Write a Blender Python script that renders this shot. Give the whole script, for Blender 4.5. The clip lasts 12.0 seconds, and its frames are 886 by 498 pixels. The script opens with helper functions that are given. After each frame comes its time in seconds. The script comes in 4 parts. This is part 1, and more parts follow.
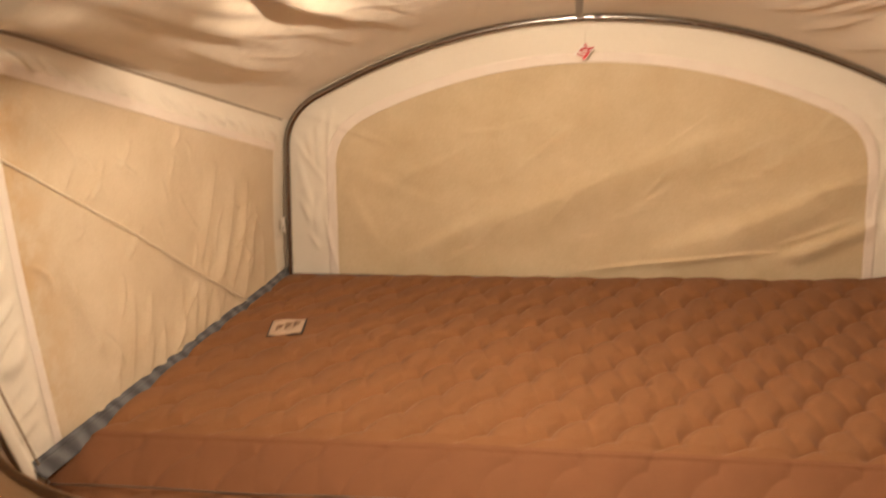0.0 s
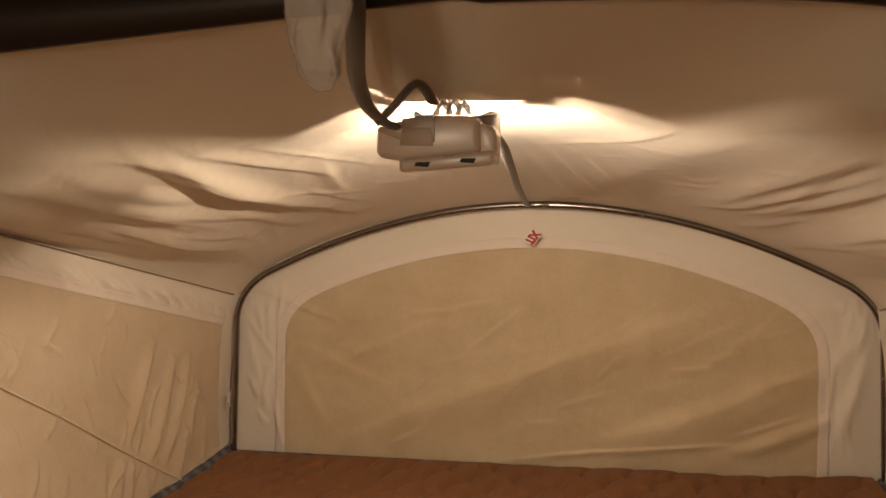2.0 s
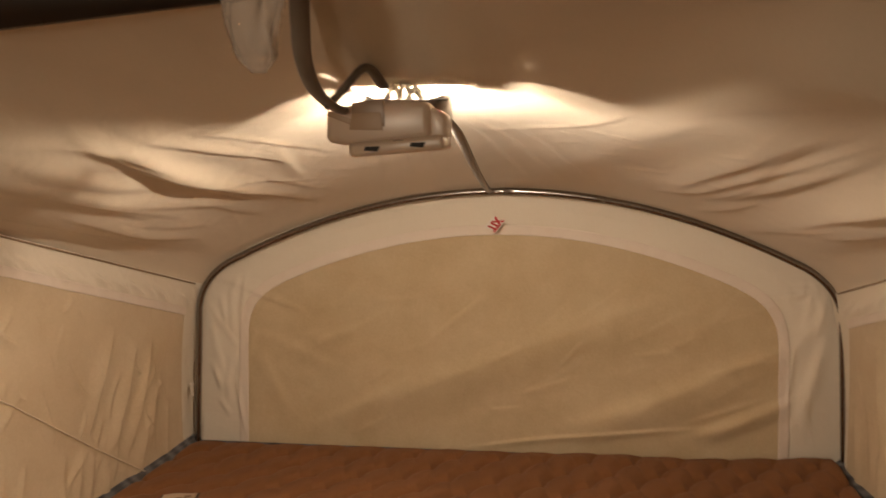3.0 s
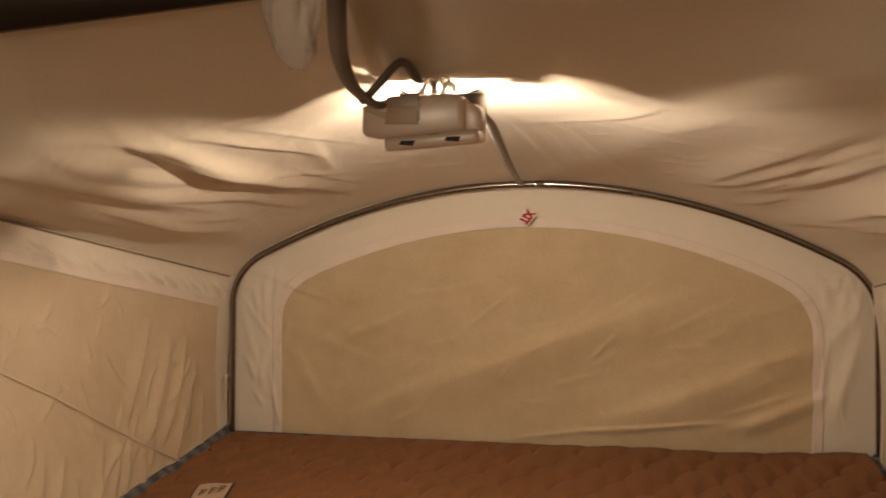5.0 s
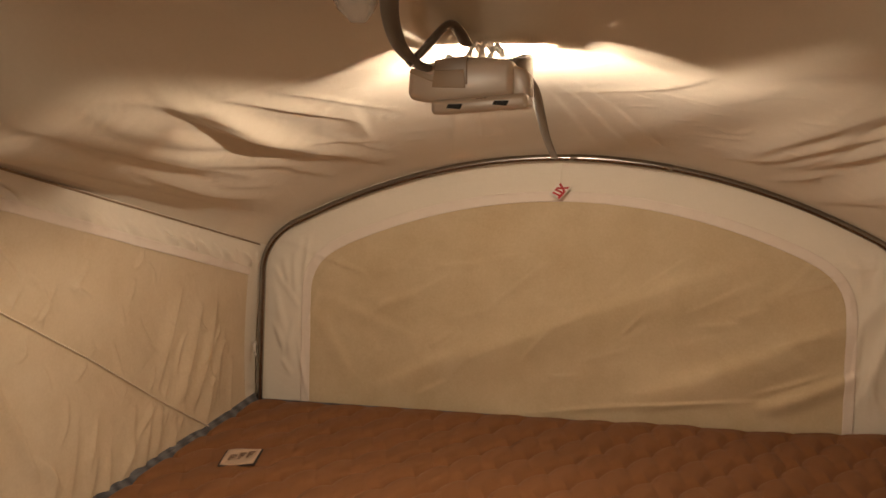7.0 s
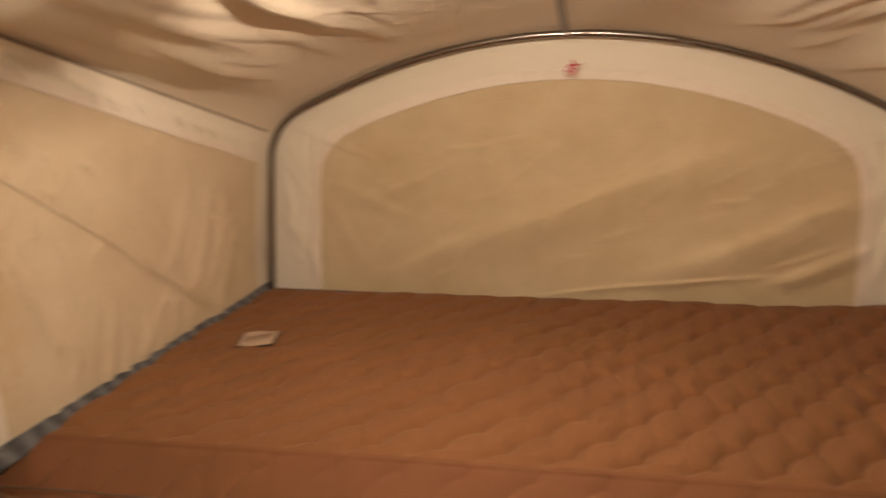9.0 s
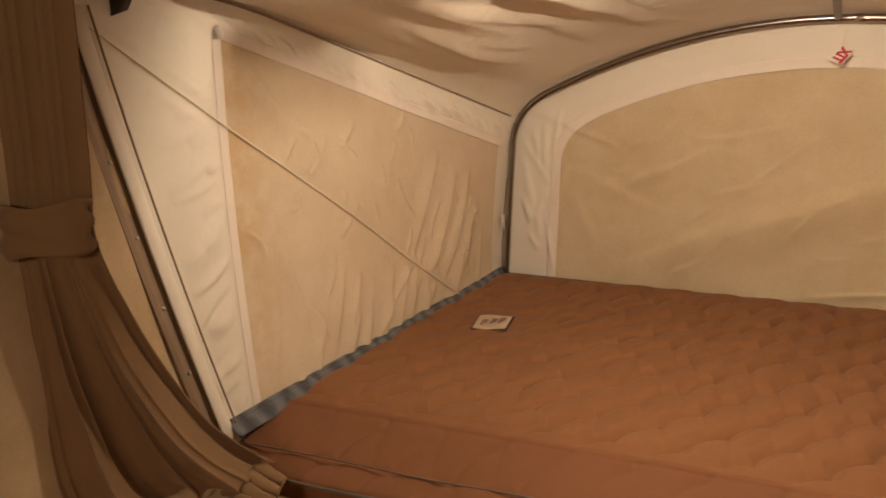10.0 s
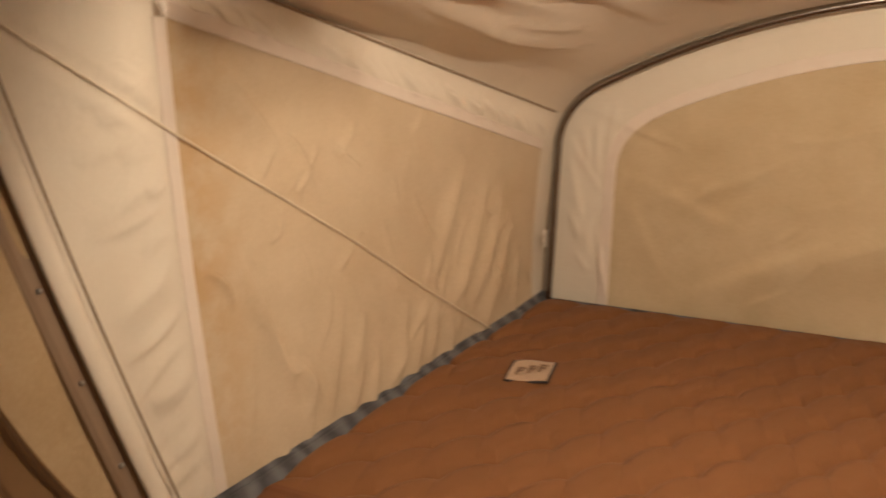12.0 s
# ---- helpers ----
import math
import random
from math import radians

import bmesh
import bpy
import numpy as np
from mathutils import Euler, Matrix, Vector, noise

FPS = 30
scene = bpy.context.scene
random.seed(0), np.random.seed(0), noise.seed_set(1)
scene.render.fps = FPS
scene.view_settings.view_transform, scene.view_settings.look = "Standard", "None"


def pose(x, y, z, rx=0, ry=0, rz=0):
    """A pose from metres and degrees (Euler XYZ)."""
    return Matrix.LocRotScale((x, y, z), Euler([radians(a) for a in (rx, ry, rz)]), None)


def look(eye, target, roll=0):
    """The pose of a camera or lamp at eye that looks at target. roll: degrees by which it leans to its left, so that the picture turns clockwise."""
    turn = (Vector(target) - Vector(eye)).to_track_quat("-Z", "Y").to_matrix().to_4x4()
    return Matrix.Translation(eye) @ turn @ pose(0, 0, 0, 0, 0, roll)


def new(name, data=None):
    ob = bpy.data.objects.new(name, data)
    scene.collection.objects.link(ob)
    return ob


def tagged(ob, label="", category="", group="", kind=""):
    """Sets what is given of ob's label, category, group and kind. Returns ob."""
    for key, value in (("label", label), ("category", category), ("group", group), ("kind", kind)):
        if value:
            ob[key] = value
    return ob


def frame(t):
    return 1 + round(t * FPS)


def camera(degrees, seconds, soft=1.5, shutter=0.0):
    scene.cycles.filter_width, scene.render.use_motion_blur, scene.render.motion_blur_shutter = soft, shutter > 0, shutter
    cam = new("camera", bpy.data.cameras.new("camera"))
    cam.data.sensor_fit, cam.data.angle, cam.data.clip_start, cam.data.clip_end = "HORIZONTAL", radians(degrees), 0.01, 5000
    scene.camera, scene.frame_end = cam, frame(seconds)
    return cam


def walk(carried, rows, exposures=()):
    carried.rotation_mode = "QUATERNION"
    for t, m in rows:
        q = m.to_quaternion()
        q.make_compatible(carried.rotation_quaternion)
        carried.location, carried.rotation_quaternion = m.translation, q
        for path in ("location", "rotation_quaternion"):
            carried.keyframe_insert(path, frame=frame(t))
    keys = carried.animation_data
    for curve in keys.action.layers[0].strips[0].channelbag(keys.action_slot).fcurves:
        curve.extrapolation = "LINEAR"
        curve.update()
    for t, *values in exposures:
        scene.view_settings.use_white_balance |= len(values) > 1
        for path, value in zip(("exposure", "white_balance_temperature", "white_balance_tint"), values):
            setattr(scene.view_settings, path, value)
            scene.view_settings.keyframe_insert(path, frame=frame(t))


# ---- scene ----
cam = camera(50.0, 12.0, 1.6, 0.6)
PATH = [
    (0, (0.012, -2.973, 1.871), (-0.3, -1.065, 1.361), -1.7),
    (0.5, (0.003, -3.001, 1.881), (-0.215, -1.051, 1.492), -1.4),
    (1, (0.056, -2.978, 1.912), (-0.132, -1.011, 1.605), -0.4),
    (1.5, (0.146, -2.935, 1.939), (-0.126, -0.967, 1.707), -0.0),
    (2, (0.193, -2.907, 1.945), (-0.141, -0.944, 1.754), 0.0),
    (2.5, (0.215, -2.9, 1.942), (-0.112, -0.937, 1.742), -0.1),
    (3, (0.232, -2.897, 1.936), (-0.052, -0.928, 1.724), -0.3),
    (3.2, (0.244, -2.887, 1.927), (-0.024, -0.92, 1.686), -0.8),
    (4.8, (0.236, -2.91, 1.942), (-0.07, -0.947, 1.713), -0.6),
    (5, (0.222, -2.905, 1.94), (-0.12, -0.948, 1.711), -0.5),
    (5.5, (0.204, -2.903, 1.933), (-0.161, -0.953, 1.683), 0.0),
    (6, (0.2, -2.906, 1.927), (-0.157, -0.955, 1.665), 0.4),
    (6.5, (0.19, -2.905, 1.921), (-0.181, -0.959, 1.644), 0.4),
    (7, (0.178, -2.907, 1.915), (-0.198, -0.961, 1.644), 0.6),
    (7.2, (0.177, -2.909, 1.912), (-0.195, -0.963, 1.643), 0.7),
    (8.8, (0.14, -2.924, 1.783), (-0.104, -0.985, 1.354), -1.0),
    (9, (0.128, -2.914, 1.798), (-0.233, -0.996, 1.362), -0.6),
    (9.5, (0.112, -2.907, 1.784), (-0.519, -1.066, 1.322), -0.7),
    (10, (0.073, -2.891, 1.795), (-0.728, -1.118, 1.334), -0.4),
    (10.5, (0.006, -2.774, 1.795), (-0.799, -1.012, 1.299), -1.5),
    (11, (-0.103, -2.592, 1.776), (-0.848, -0.806, 1.271), -1.9),
    (11.5, (-0.131, -2.493, 1.779), (-0.827, -0.681, 1.299), -1.8),
    (12, (-0.109, -2.416, 1.782), (-0.984, -0.688, 1.286), -0.3),
]
walk(cam, [(t, look(eye, target, roll)) for t, eye, target, roll in PATH], [(0.0, 0.56), (0.5, 0.44), (1.0, 0.19), (1.5, -0.09), (2.0, -0.38), (7.2, -0.40), (8.8, -0.02), (9.5, 0.07), (12.0, 0.06)])

# ---- light ----
world = bpy.data.worlds.new("night")
world.use_nodes = True
world.node_tree.nodes["Background"].inputs[0].default_value = (0.01, 0.012, 0.02, 1)
world.node_tree.nodes["Background"].inputs[1].default_value = 0.05
scene.world = world
WARM = (1.0, 0.80, 0.585)
BULB_POWER = 13800.0
TRAILER_FILL = 50.0

# ---- materials ----


def material(name, colour, rough=0.8, metal=0.0):
    m = bpy.data.materials.new(name)
    m.use_nodes = True
    b = m.node_tree.nodes["Principled BSDF"]
    b.inputs["Base Color"].default_value = (*colour, 1)
    b.inputs["Roughness"].default_value = rough
    b.inputs["Metallic"].default_value = metal
    return m


def nodes_of(m):
    t = m.node_tree
    return t.nodes, t.links, t.nodes["Principled BSDF"]


def cloth(name, colour, dark, weave=900.0, stain=3.0, rough=0.9, bump=0.12, sheen=0.15, stain_amount=0.5):
    """Woven cloth: two scales of colour variation, a fine weave and soft creases in the relief."""
    m = material(name, colour, rough)
    n, l, b = nodes_of(m)
    co = n.new("ShaderNodeTexCoord")
    big = n.new("ShaderNodeTexNoise")
    big.inputs["Scale"].default_value = stain
    big.inputs["Detail"].default_value = 6
    big.inputs["Roughness"].default_value = 0.6
    fine = n.new("ShaderNodeTexNoise")
    fine.inputs["Scale"].default_value = 140
    fine.inputs["Detail"].default_value = 3
    mixf = n.new("ShaderNodeMath")
    mixf.operation = "MULTIPLY_ADD"
    mixf.inputs[1].default_value = 0.35
    l.new(co.outputs["Object"], big.inputs["Vector"])
    l.new(co.outputs["Object"], fine.inputs["Vector"])
    l.new(fine.outputs["Fac"], mixf.inputs[0])
    l.new(big.outputs["Fac"], mixf.inputs[2])
    ramp = n.new("ShaderNodeMapRange")
    ramp.inputs["From Min"].default_value = 0.42
    ramp.inputs["From Max"].default_value = 0.95
    ramp.inputs["To Max"].default_value = stain_amount
    l.new(mixf.outputs[0], ramp.inputs["Value"])
    mix = n.new("ShaderNodeMix")
    mix.data_type = "RGBA"
    mix.inputs["A"].default_value = (*colour, 1)
    mix.inputs["B"].default_value = (*dark, 1)
    l.new(ramp.outputs[0], mix.inputs["Factor"])
    l.new(mix.outputs["Result"], b.inputs["Base Color"])
    w = n.new("ShaderNodeTexNoise")
    w.inputs["Scale"].default_value = weave
    w.inputs["Detail"].default_value = 2
    crease = n.new("ShaderNodeTexNoise")
    crease.inputs["Scale"].default_value = 14
    crease.inputs["Detail"].default_value = 4
    crease.inputs["Distortion"].default_value = 0.8
    l.new(co.outputs["Object"], w.inputs["Vector"])
    l.new(co.outputs["Object"], crease.inputs["Vector"])
    b1 = n.new("ShaderNodeBump")
    b1.inputs["Strength"].default_value = bump
    b1.inputs["Distance"].default_value = 0.02
    b2 = n.new("ShaderNodeBump")
    b2.inputs["Strength"].default_value = 0.25
    b2.inputs["Distance"].default_value = 0.001
    l.new(crease.outputs["Fac"], b1.inputs["Height"])
    l.new(w.outputs["Fac"], b2.inputs["Height"])
    l.new(b1.outputs[0], b2.inputs["Normal"])
    l.new(b2.outputs[0], b.inputs["Normal"])
    b.inputs["Sheen Weight"].default_value = sheen
    return m


def metal(name, colour, rough=0.3):
    m = material(name, colour, rough, 1.0)
    n, l, b = nodes_of(m)
    co = n.new("ShaderNodeTexCoord")
    t = n.new("ShaderNodeTexNoise")
    t.inputs["Scale"].default_value = 60
    t.inputs["Detail"].default_value = 5
    r = n.new("ShaderNodeMapRange")
    r.inputs["To Min"].default_value = rough * 0.7
    r.inputs["To Max"].default_value = rough * 1.5
    l.new(co.outputs["Object"], t.inputs["Vector"])
    l.new(t.outputs["Fac"], r.inputs["Value"])
    l.new(r.outputs[0], b.inputs["Roughness"])
    return m


def wood(name, colour, dark):
    m = material(name, colour, 0.55)
    n, l, b = nodes_of(m)
    co = n.new("ShaderNodeTexCoord")
    mp = n.new("ShaderNodeMapping")
    mp.inputs["Scale"].default_value = (2, 30, 30)
    t = n.new("ShaderNodeTexNoise")
    t.inputs["Scale"].default_value = 2
    t.inputs["Detail"].default_value = 8
    mix = n.new("ShaderNodeMix")
    mix.data_type = "RGBA"
    mix.inputs["A"].default_value = (*colour, 1)
    mix.inputs["B"].default_value = (*dark, 1)
    l.new(co.outputs["Object"], mp.inputs["Vector"])
    l.new(mp.outputs[0], t.inputs["Vector"])
    l.new(t.outputs["Fac"], mix.inputs["Factor"])
    l.new(mix.outputs["Result"], b.inputs["Base Color"])
    bp = n.new("ShaderNodeBump")
    bp.inputs["Strength"].default_value = 0.2
    bp.inputs["Distance"].default_value = 0.002
    l.new(t.outputs["Fac"], bp.inputs["Height"])
    l.new(bp.outputs[0], b.inputs["Normal"])
    return m


CANVAS = cloth("white_canvas", (0.80, 0.73, 0.63), (0.68, 0.60, 0.49), stain=2.2, sheen=0.0)
ROOF_CANVAS = cloth("roof_canvas", (0.80, 0.70, 0.57), (0.67, 0.56, 0.43), stain=1.6, sheen=0.15)
TAN = cloth("tan_canvas", (0.64, 0.520, 0.355), (0.50, 0.380, 0.230), stain=6.0, stain_amount=0.9, bump=0.12, sheen=0.0)
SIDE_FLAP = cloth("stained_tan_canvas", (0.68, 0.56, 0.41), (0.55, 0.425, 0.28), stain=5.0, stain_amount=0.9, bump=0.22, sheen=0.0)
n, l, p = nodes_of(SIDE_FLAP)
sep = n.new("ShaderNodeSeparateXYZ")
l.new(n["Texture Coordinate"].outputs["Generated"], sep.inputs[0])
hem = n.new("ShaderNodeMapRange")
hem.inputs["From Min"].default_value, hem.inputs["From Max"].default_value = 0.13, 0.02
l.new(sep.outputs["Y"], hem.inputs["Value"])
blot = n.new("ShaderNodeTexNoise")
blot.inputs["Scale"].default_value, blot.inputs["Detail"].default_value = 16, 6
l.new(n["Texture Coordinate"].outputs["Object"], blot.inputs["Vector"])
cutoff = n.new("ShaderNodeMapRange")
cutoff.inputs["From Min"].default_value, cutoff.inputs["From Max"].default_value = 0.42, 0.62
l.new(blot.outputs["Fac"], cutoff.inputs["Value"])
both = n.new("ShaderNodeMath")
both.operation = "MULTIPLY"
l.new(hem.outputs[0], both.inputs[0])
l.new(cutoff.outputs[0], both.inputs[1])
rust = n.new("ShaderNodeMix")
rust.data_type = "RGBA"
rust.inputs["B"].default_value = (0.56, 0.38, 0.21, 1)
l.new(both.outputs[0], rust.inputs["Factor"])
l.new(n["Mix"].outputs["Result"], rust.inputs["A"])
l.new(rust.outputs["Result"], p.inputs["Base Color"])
TAPE = cloth("seam_tape", (0.81, 0.72, 0.64), (0.73, 0.62, 0.54), stain=20, bump=0.05, sheen=0.0)
QUILT = cloth("brown_quilt", (0.215, 0.088, 0.030), (0.165, 0.065, 0.021), weave=1400, stain=3, bump=0.05, sheen=0.03)
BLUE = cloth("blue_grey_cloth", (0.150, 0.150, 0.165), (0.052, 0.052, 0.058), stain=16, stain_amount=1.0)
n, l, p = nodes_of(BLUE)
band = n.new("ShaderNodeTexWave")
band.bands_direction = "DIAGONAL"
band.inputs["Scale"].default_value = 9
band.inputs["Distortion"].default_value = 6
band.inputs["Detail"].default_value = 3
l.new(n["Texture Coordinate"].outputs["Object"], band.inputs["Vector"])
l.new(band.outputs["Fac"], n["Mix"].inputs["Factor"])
# darker copy of the quilt: the front slope's shade is in the colour
SLOPE_SHADE = cloth("brown_quilt_shaded", (0.200, 0.078, 0.030), (0.160, 0.060, 0.023), weave=1400, stain=4, bump=0.05, sheen=0.03)
KHAKI = cloth("khaki_curtain_cloth", (0.200, 0.108, 0.046), (0.150, 0.080, 0.033), stain=5, bump=0.06, sheen=0.1)
SIDE_TAN = cloth("trailer_side_canvas", (0.54, 0.40, 0.25), (0.40, 0.275, 0.145), stain=6, stain_amount=0.9)
STEEL = metal("hoop_steel", (0.32, 0.30, 0.285), 0.20)
ALU = metal("dull_aluminium", (0.55, 0.53, 0.50), 0.42)
BRONZE = metal("brown_channel", (0.33, 0.235, 0.165), 0.42)
BRONZE.node_tree.nodes["Principled BSDF"].inputs["Metallic"].default_value = 0.25
DARKWOOD = wood("dark_roof_panel", (0.035, 0.020, 0.012), (0.018, 0.010, 0.007))
FLOORWOOD = wood("brown_floor", (0.16, 0.10, 0.06), (0.10, 0.06, 0.035))
PLY = wood("plywood", (0.42, 0.30, 0.17), (0.34, 0.23, 0.12))
PLASTIC = material("ivory_plastic", (0.74, 0.60, 0.485), 0.28)
PLASTIC.node_tree.nodes["Principled BSDF"].inputs["Subsurface Weight"].default_value = 0.15
PLASTIC.node_tree.nodes["Principled BSDF"].inputs["Subsurface Radius"].default_value = (0.01, 0.006, 0.003)
SLOT = material("black_slot", (0.01, 0.008, 0.007), 0.6)
STRAP = cloth("grey_strap", (0.17, 0.135, 0.105), (0.11, 0.085, 0.065), weave=1600, stain=40, rough=0.45, bump=0.03)
CORD = cloth("pale_cord", (0.84, 0.74, 0.60), (0.66, 0.55, 0.42), stain=60, bump=0.02)
SEAM = cloth("seam_and_crease", (0.30, 0.21, 0.13), (0.20, 0.14, 0.085), stain=40, bump=0.02)
WIRE = material("grey_wire", (0.12, 0.09, 0.07), 0.5)
LABEL = cloth("label_cloth", (0.50, 0.36, 0.26), (0.43, 0.30, 0.21), stain=30, bump=0.02)
PRINT = material("brown_print", (0.24, 0.15, 0.10), 0.8)
INK = material("dark_ink", (0.03, 0.022, 0.02), 0.8)
TAPE_BROWN = material("brown_sticker", (0.46, 0.31, 0.19), 0.4)
WRAP = material("brown_tape", (0.34, 0.23, 0.15), 0.35)
RED = material("red_print", (0.42, 0.012, 0.018), 0.6)
WHITE = material("white_tag", (0.78, 0.72, 0.66), 0.5)
FILM = material("clear_film", (0.85, 0.76, 0.68), 0.24)
FILM.node_tree.nodes["Principled BSDF"].inputs["Transmission Weight"].default_value = 0.0
FILM.node_tree.nodes["Principled BSDF"].inputs["IOR"].default_value = 1.2
FILM.node_tree.nodes["Principled BSDF"].inputs["Alpha"].default_value = 0.27
GLASS = material("frosted_bulb_glass", (0.9, 0.86, 0.8), 0.15)
GLASS.node_tree.nodes["Principled BSDF"].inputs["Transmission Weight"].default_value = 0.35
GLOW = material("bulb_glow", (1, 0.9, 0.8), 0.3)
GLOW.node_tree.nodes["Principled BSDF"].inputs["Emission Color"].default_value = (*WARM, 1)
GLOW.node_tree.nodes["Principled BSDF"].inputs["Emission Strength"].default_value = BULB_POWER

# ---- building helpers ----


def thing(name, at=(0, 0, 0), label="", category="", group="", kind=""):
    ob = new(name)
    ob.empty_display_size = 0.05
    ob.location = at
    return tagged(ob, label, category, group, kind)


def part(name, bm, mat, parent=None, label="", smooth=True):
    """One mesh object out of a bmesh, in world coordinates, under its thing."""
    me = bpy.data.meshes.new(name)
    bm.to_mesh(me)
    bm.free()
    return finish(name, me, mat, parent, label, smooth)


def finish(name, me, mat, parent=None, label="", smooth=True):
    me.materials.append(mat)
    if smooth:
        me.polygons.foreach_set("use_smooth", [True] * len(me.polygons))
    ob = new(name, me)
    if parent is not None:
        off = Vector(parent.location)
        if parent.parent is not None:
            off += parent.parent.location
        me.transform(Matrix.Translation(-off))
        ob.parent = parent
    return tagged(ob, label)


def sheet(name, P, mat, parent=None, label="", thick=0.0, close_u=False):
    """A cloth-like surface through the grid P[u, v, 3]."""
    nu, nv = P.shape[:2]
    idx = np.arange(nu * nv).reshape(nu, nv)
    if close_u:
        idx = np.vstack([idx, idx[:1]])
    a, b, c, d = idx[:-1, :-1], idx[1:, :-1], idx[1:, 1:], idx[:-1, 1:]
    faces = np.stack([a, b, c, d], -1).reshape(-1, 4)
    me = bpy.data.meshes.new(name)
    me.from_pydata(P.reshape(-1, 3).tolist(), [], faces.tolist())
    me.update()
    ob = finish(name, me, mat, parent, label)
    if thick:
        s = ob.modifiers.new("thickness", "SOLIDIFY")
        s.thickness, s.offset = abs(thick), (1 if thick > 0 else -1)
    return ob


def tube(name, pts, radius, mat, parent=None, label="", sides=10, flat=1.0, cap=True):
    """A round or flattened bar swept along the points pts."""
    pts = [Vector(p) for p in pts]
    bm = bmesh.new()
    rings = []
    side = None
    for i, p in enumerate(pts):
        way = (pts[min(i + 1, len(pts) - 1)] - pts[max(i - 1, 0)]).normalized()
        if side is None:
            side = way.cross(Vector((0, 0, 1)) if abs(way.z) < 0.9 else Vector((1, 0, 0))).normalized()
        side = (side - way * side.dot(way)).normalized()
        up = side.cross(way)
        r = radius[i] if isinstance(radius, (list, tuple)) else radius
        rings.append([bm.verts.new(p + side * (r * math.cos(2 * math.pi * k / sides)) + up * (r * flat * math.sin(2 * math.pi * k / sides))) for k in range(sides)])
    for r0, r1 in zip(rings, rings[1:]):
        for k in range(sides):
            bm.faces.new((r0[k], r0[(k + 1) % sides], r1[(k + 1) % sides], r1[k]))
    if cap:
        bm.faces.new(rings[0][::-1])
        bm.faces.new(rings[-1])
    bmesh.ops.recalc_face_normals(bm, faces=bm.faces)
    return part(name, bm, mat, parent, label)


def box_bm(lo, hi, bevel=0.0, segments=2):
    bm = bmesh.new()
    bmesh.ops.create_cube(bm, size=1)
    for v in bm.verts:
        v.co = Vector([(lo[i] + hi[i]) / 2 + v.co[i] * (hi[i] - lo[i]) for i in range(3)])
    if bevel:
        bmesh.ops.bevel(bm, geom=bm.edges[:], offset=bevel, segments=segments, profile=0.5, affect="EDGES")
    return bm


def box(name, lo, hi, mat, parent=None, label="", bevel=0.0):
    return part(name, box_bm(lo, hi, bevel), mat, parent, label, smooth=False)


def bez(a, b, c, n):
    """Points of a quadratic curve from a to c, drawn towards b."""
    a, b, c = Vector(a), Vector(b), Vector(c)
    return [a * (1 - t) ** 2 + b * (2 * t * (1 - t)) + c * t * t for t in (k / (n - 1) for k in range(n))]


def smooth_path(pts, n=8):
    """A curve through the points (Catmull-Rom)."""
    pts = [Vector(p) for p in pts]
    out = []
    for i in range(len(pts) - 1):
        p0, p1, p2, p3 = pts[max(i - 1, 0)], pts[i], pts[i + 1], pts[min(i + 2, len(pts) - 1)]
        for k in range(n):
            t = k / n
            out.append(0.5 * (2 * p1 + (p2 - p0) * t + (2 * p0 - 5 * p1 + 4 * p2 - p3) * t * t + (3 * p1 - p0 - 3 * p2 + p3) * t ** 3))
    return out + [pts[-1]]


def noise_field(X, Y, scale_x, scale_y, seed, octaves=2):
    """Smooth noise over two arrays of coordinates."""
    flat = np.array([noise.fractal(Vector((x * scale_x, y * scale_y, seed)), 1.0, 2.0, octaves) for x, y in zip(X.ravel(), Y.ravel())])
    return flat.reshape(X.shape)


def fold(X, Y, x0, y0, x1, y1, width, height, sharp=0.35, bow=0.0):
    """A crease from one point to the other: steep on one side, easy on the other, fading at its ends."""
    dx, dy = x1 - x0, y1 - y0
    n = math.hypot(dx, dy)
    s = ((X - x0) * dx + (Y - y0) * dy) / n / n
    d = ((X - x0) * -dy + (Y - y0) * dx) / n - bow * 4 * s * (1 - s)
    fade = np.clip(np.sin(np.pi * np.clip(s, 0, 1)), 0, 1)
    w = np.where(d > 0, width * sharp, width)
    return height * fade * np.exp(-(d / w) ** 2)


# ---- measures of the tent ----
MATT = 1.0            # top of the mattress
CREST = -1.24         # where the mattress begins to slope down
FRONT = -1.42         # its inner edge
RIDGE = -1.36         # where the roof canvas is drawn down by the lamp's strap
NEAR = -1.55          # the roof's end, where the canvas begins
BASE = 0.90           # foot of the canvas walls


def hoop_line(n=40):
    """The bow's line, from the left foot over the top to the right foot (x, z)."""
    leg = [(-1.012 + 0.025 * t, BASE + (1.435 - BASE) * t) for t in np.linspace(0, 1, 14)]
    bend = [(p.x, p.z) for p in bez((-0.987, 0, 1.435), (-0.975, 0, 1.53), (-0.88, 0, 1.584), 12)][1:]
    top = [(x, 1.808 - 0.2345 * (x / 0.9) ** 2) for x in np.linspace(-0.88, 0, n)][1:]
    left = leg + bend + top
    return left + [(-x, z) for x, z in left[-2::-1]]


def panel_line(n=30):
    """Outline of the tan panel in the end wall."""
    leg = [(-0.850 + 0.012 * t, BASE + (1.36 - BASE) * t) for t in np.linspace(0, 1, 14)]
    bend = [(p.x, p.z) for p in bez((-0.838, 0, 1.36), (-0.830, 0, 1.470), (-0.715, 0, 1.522), 10)][1:]
    top = [(x, 1.684 - 0.165 * (x / 0.725) ** 2) for x in np.linspace(-0.715, 0, n)][1:]
    left = leg + bend + top
    return left + [(-x, z) for x, z in left[-2::-1]]


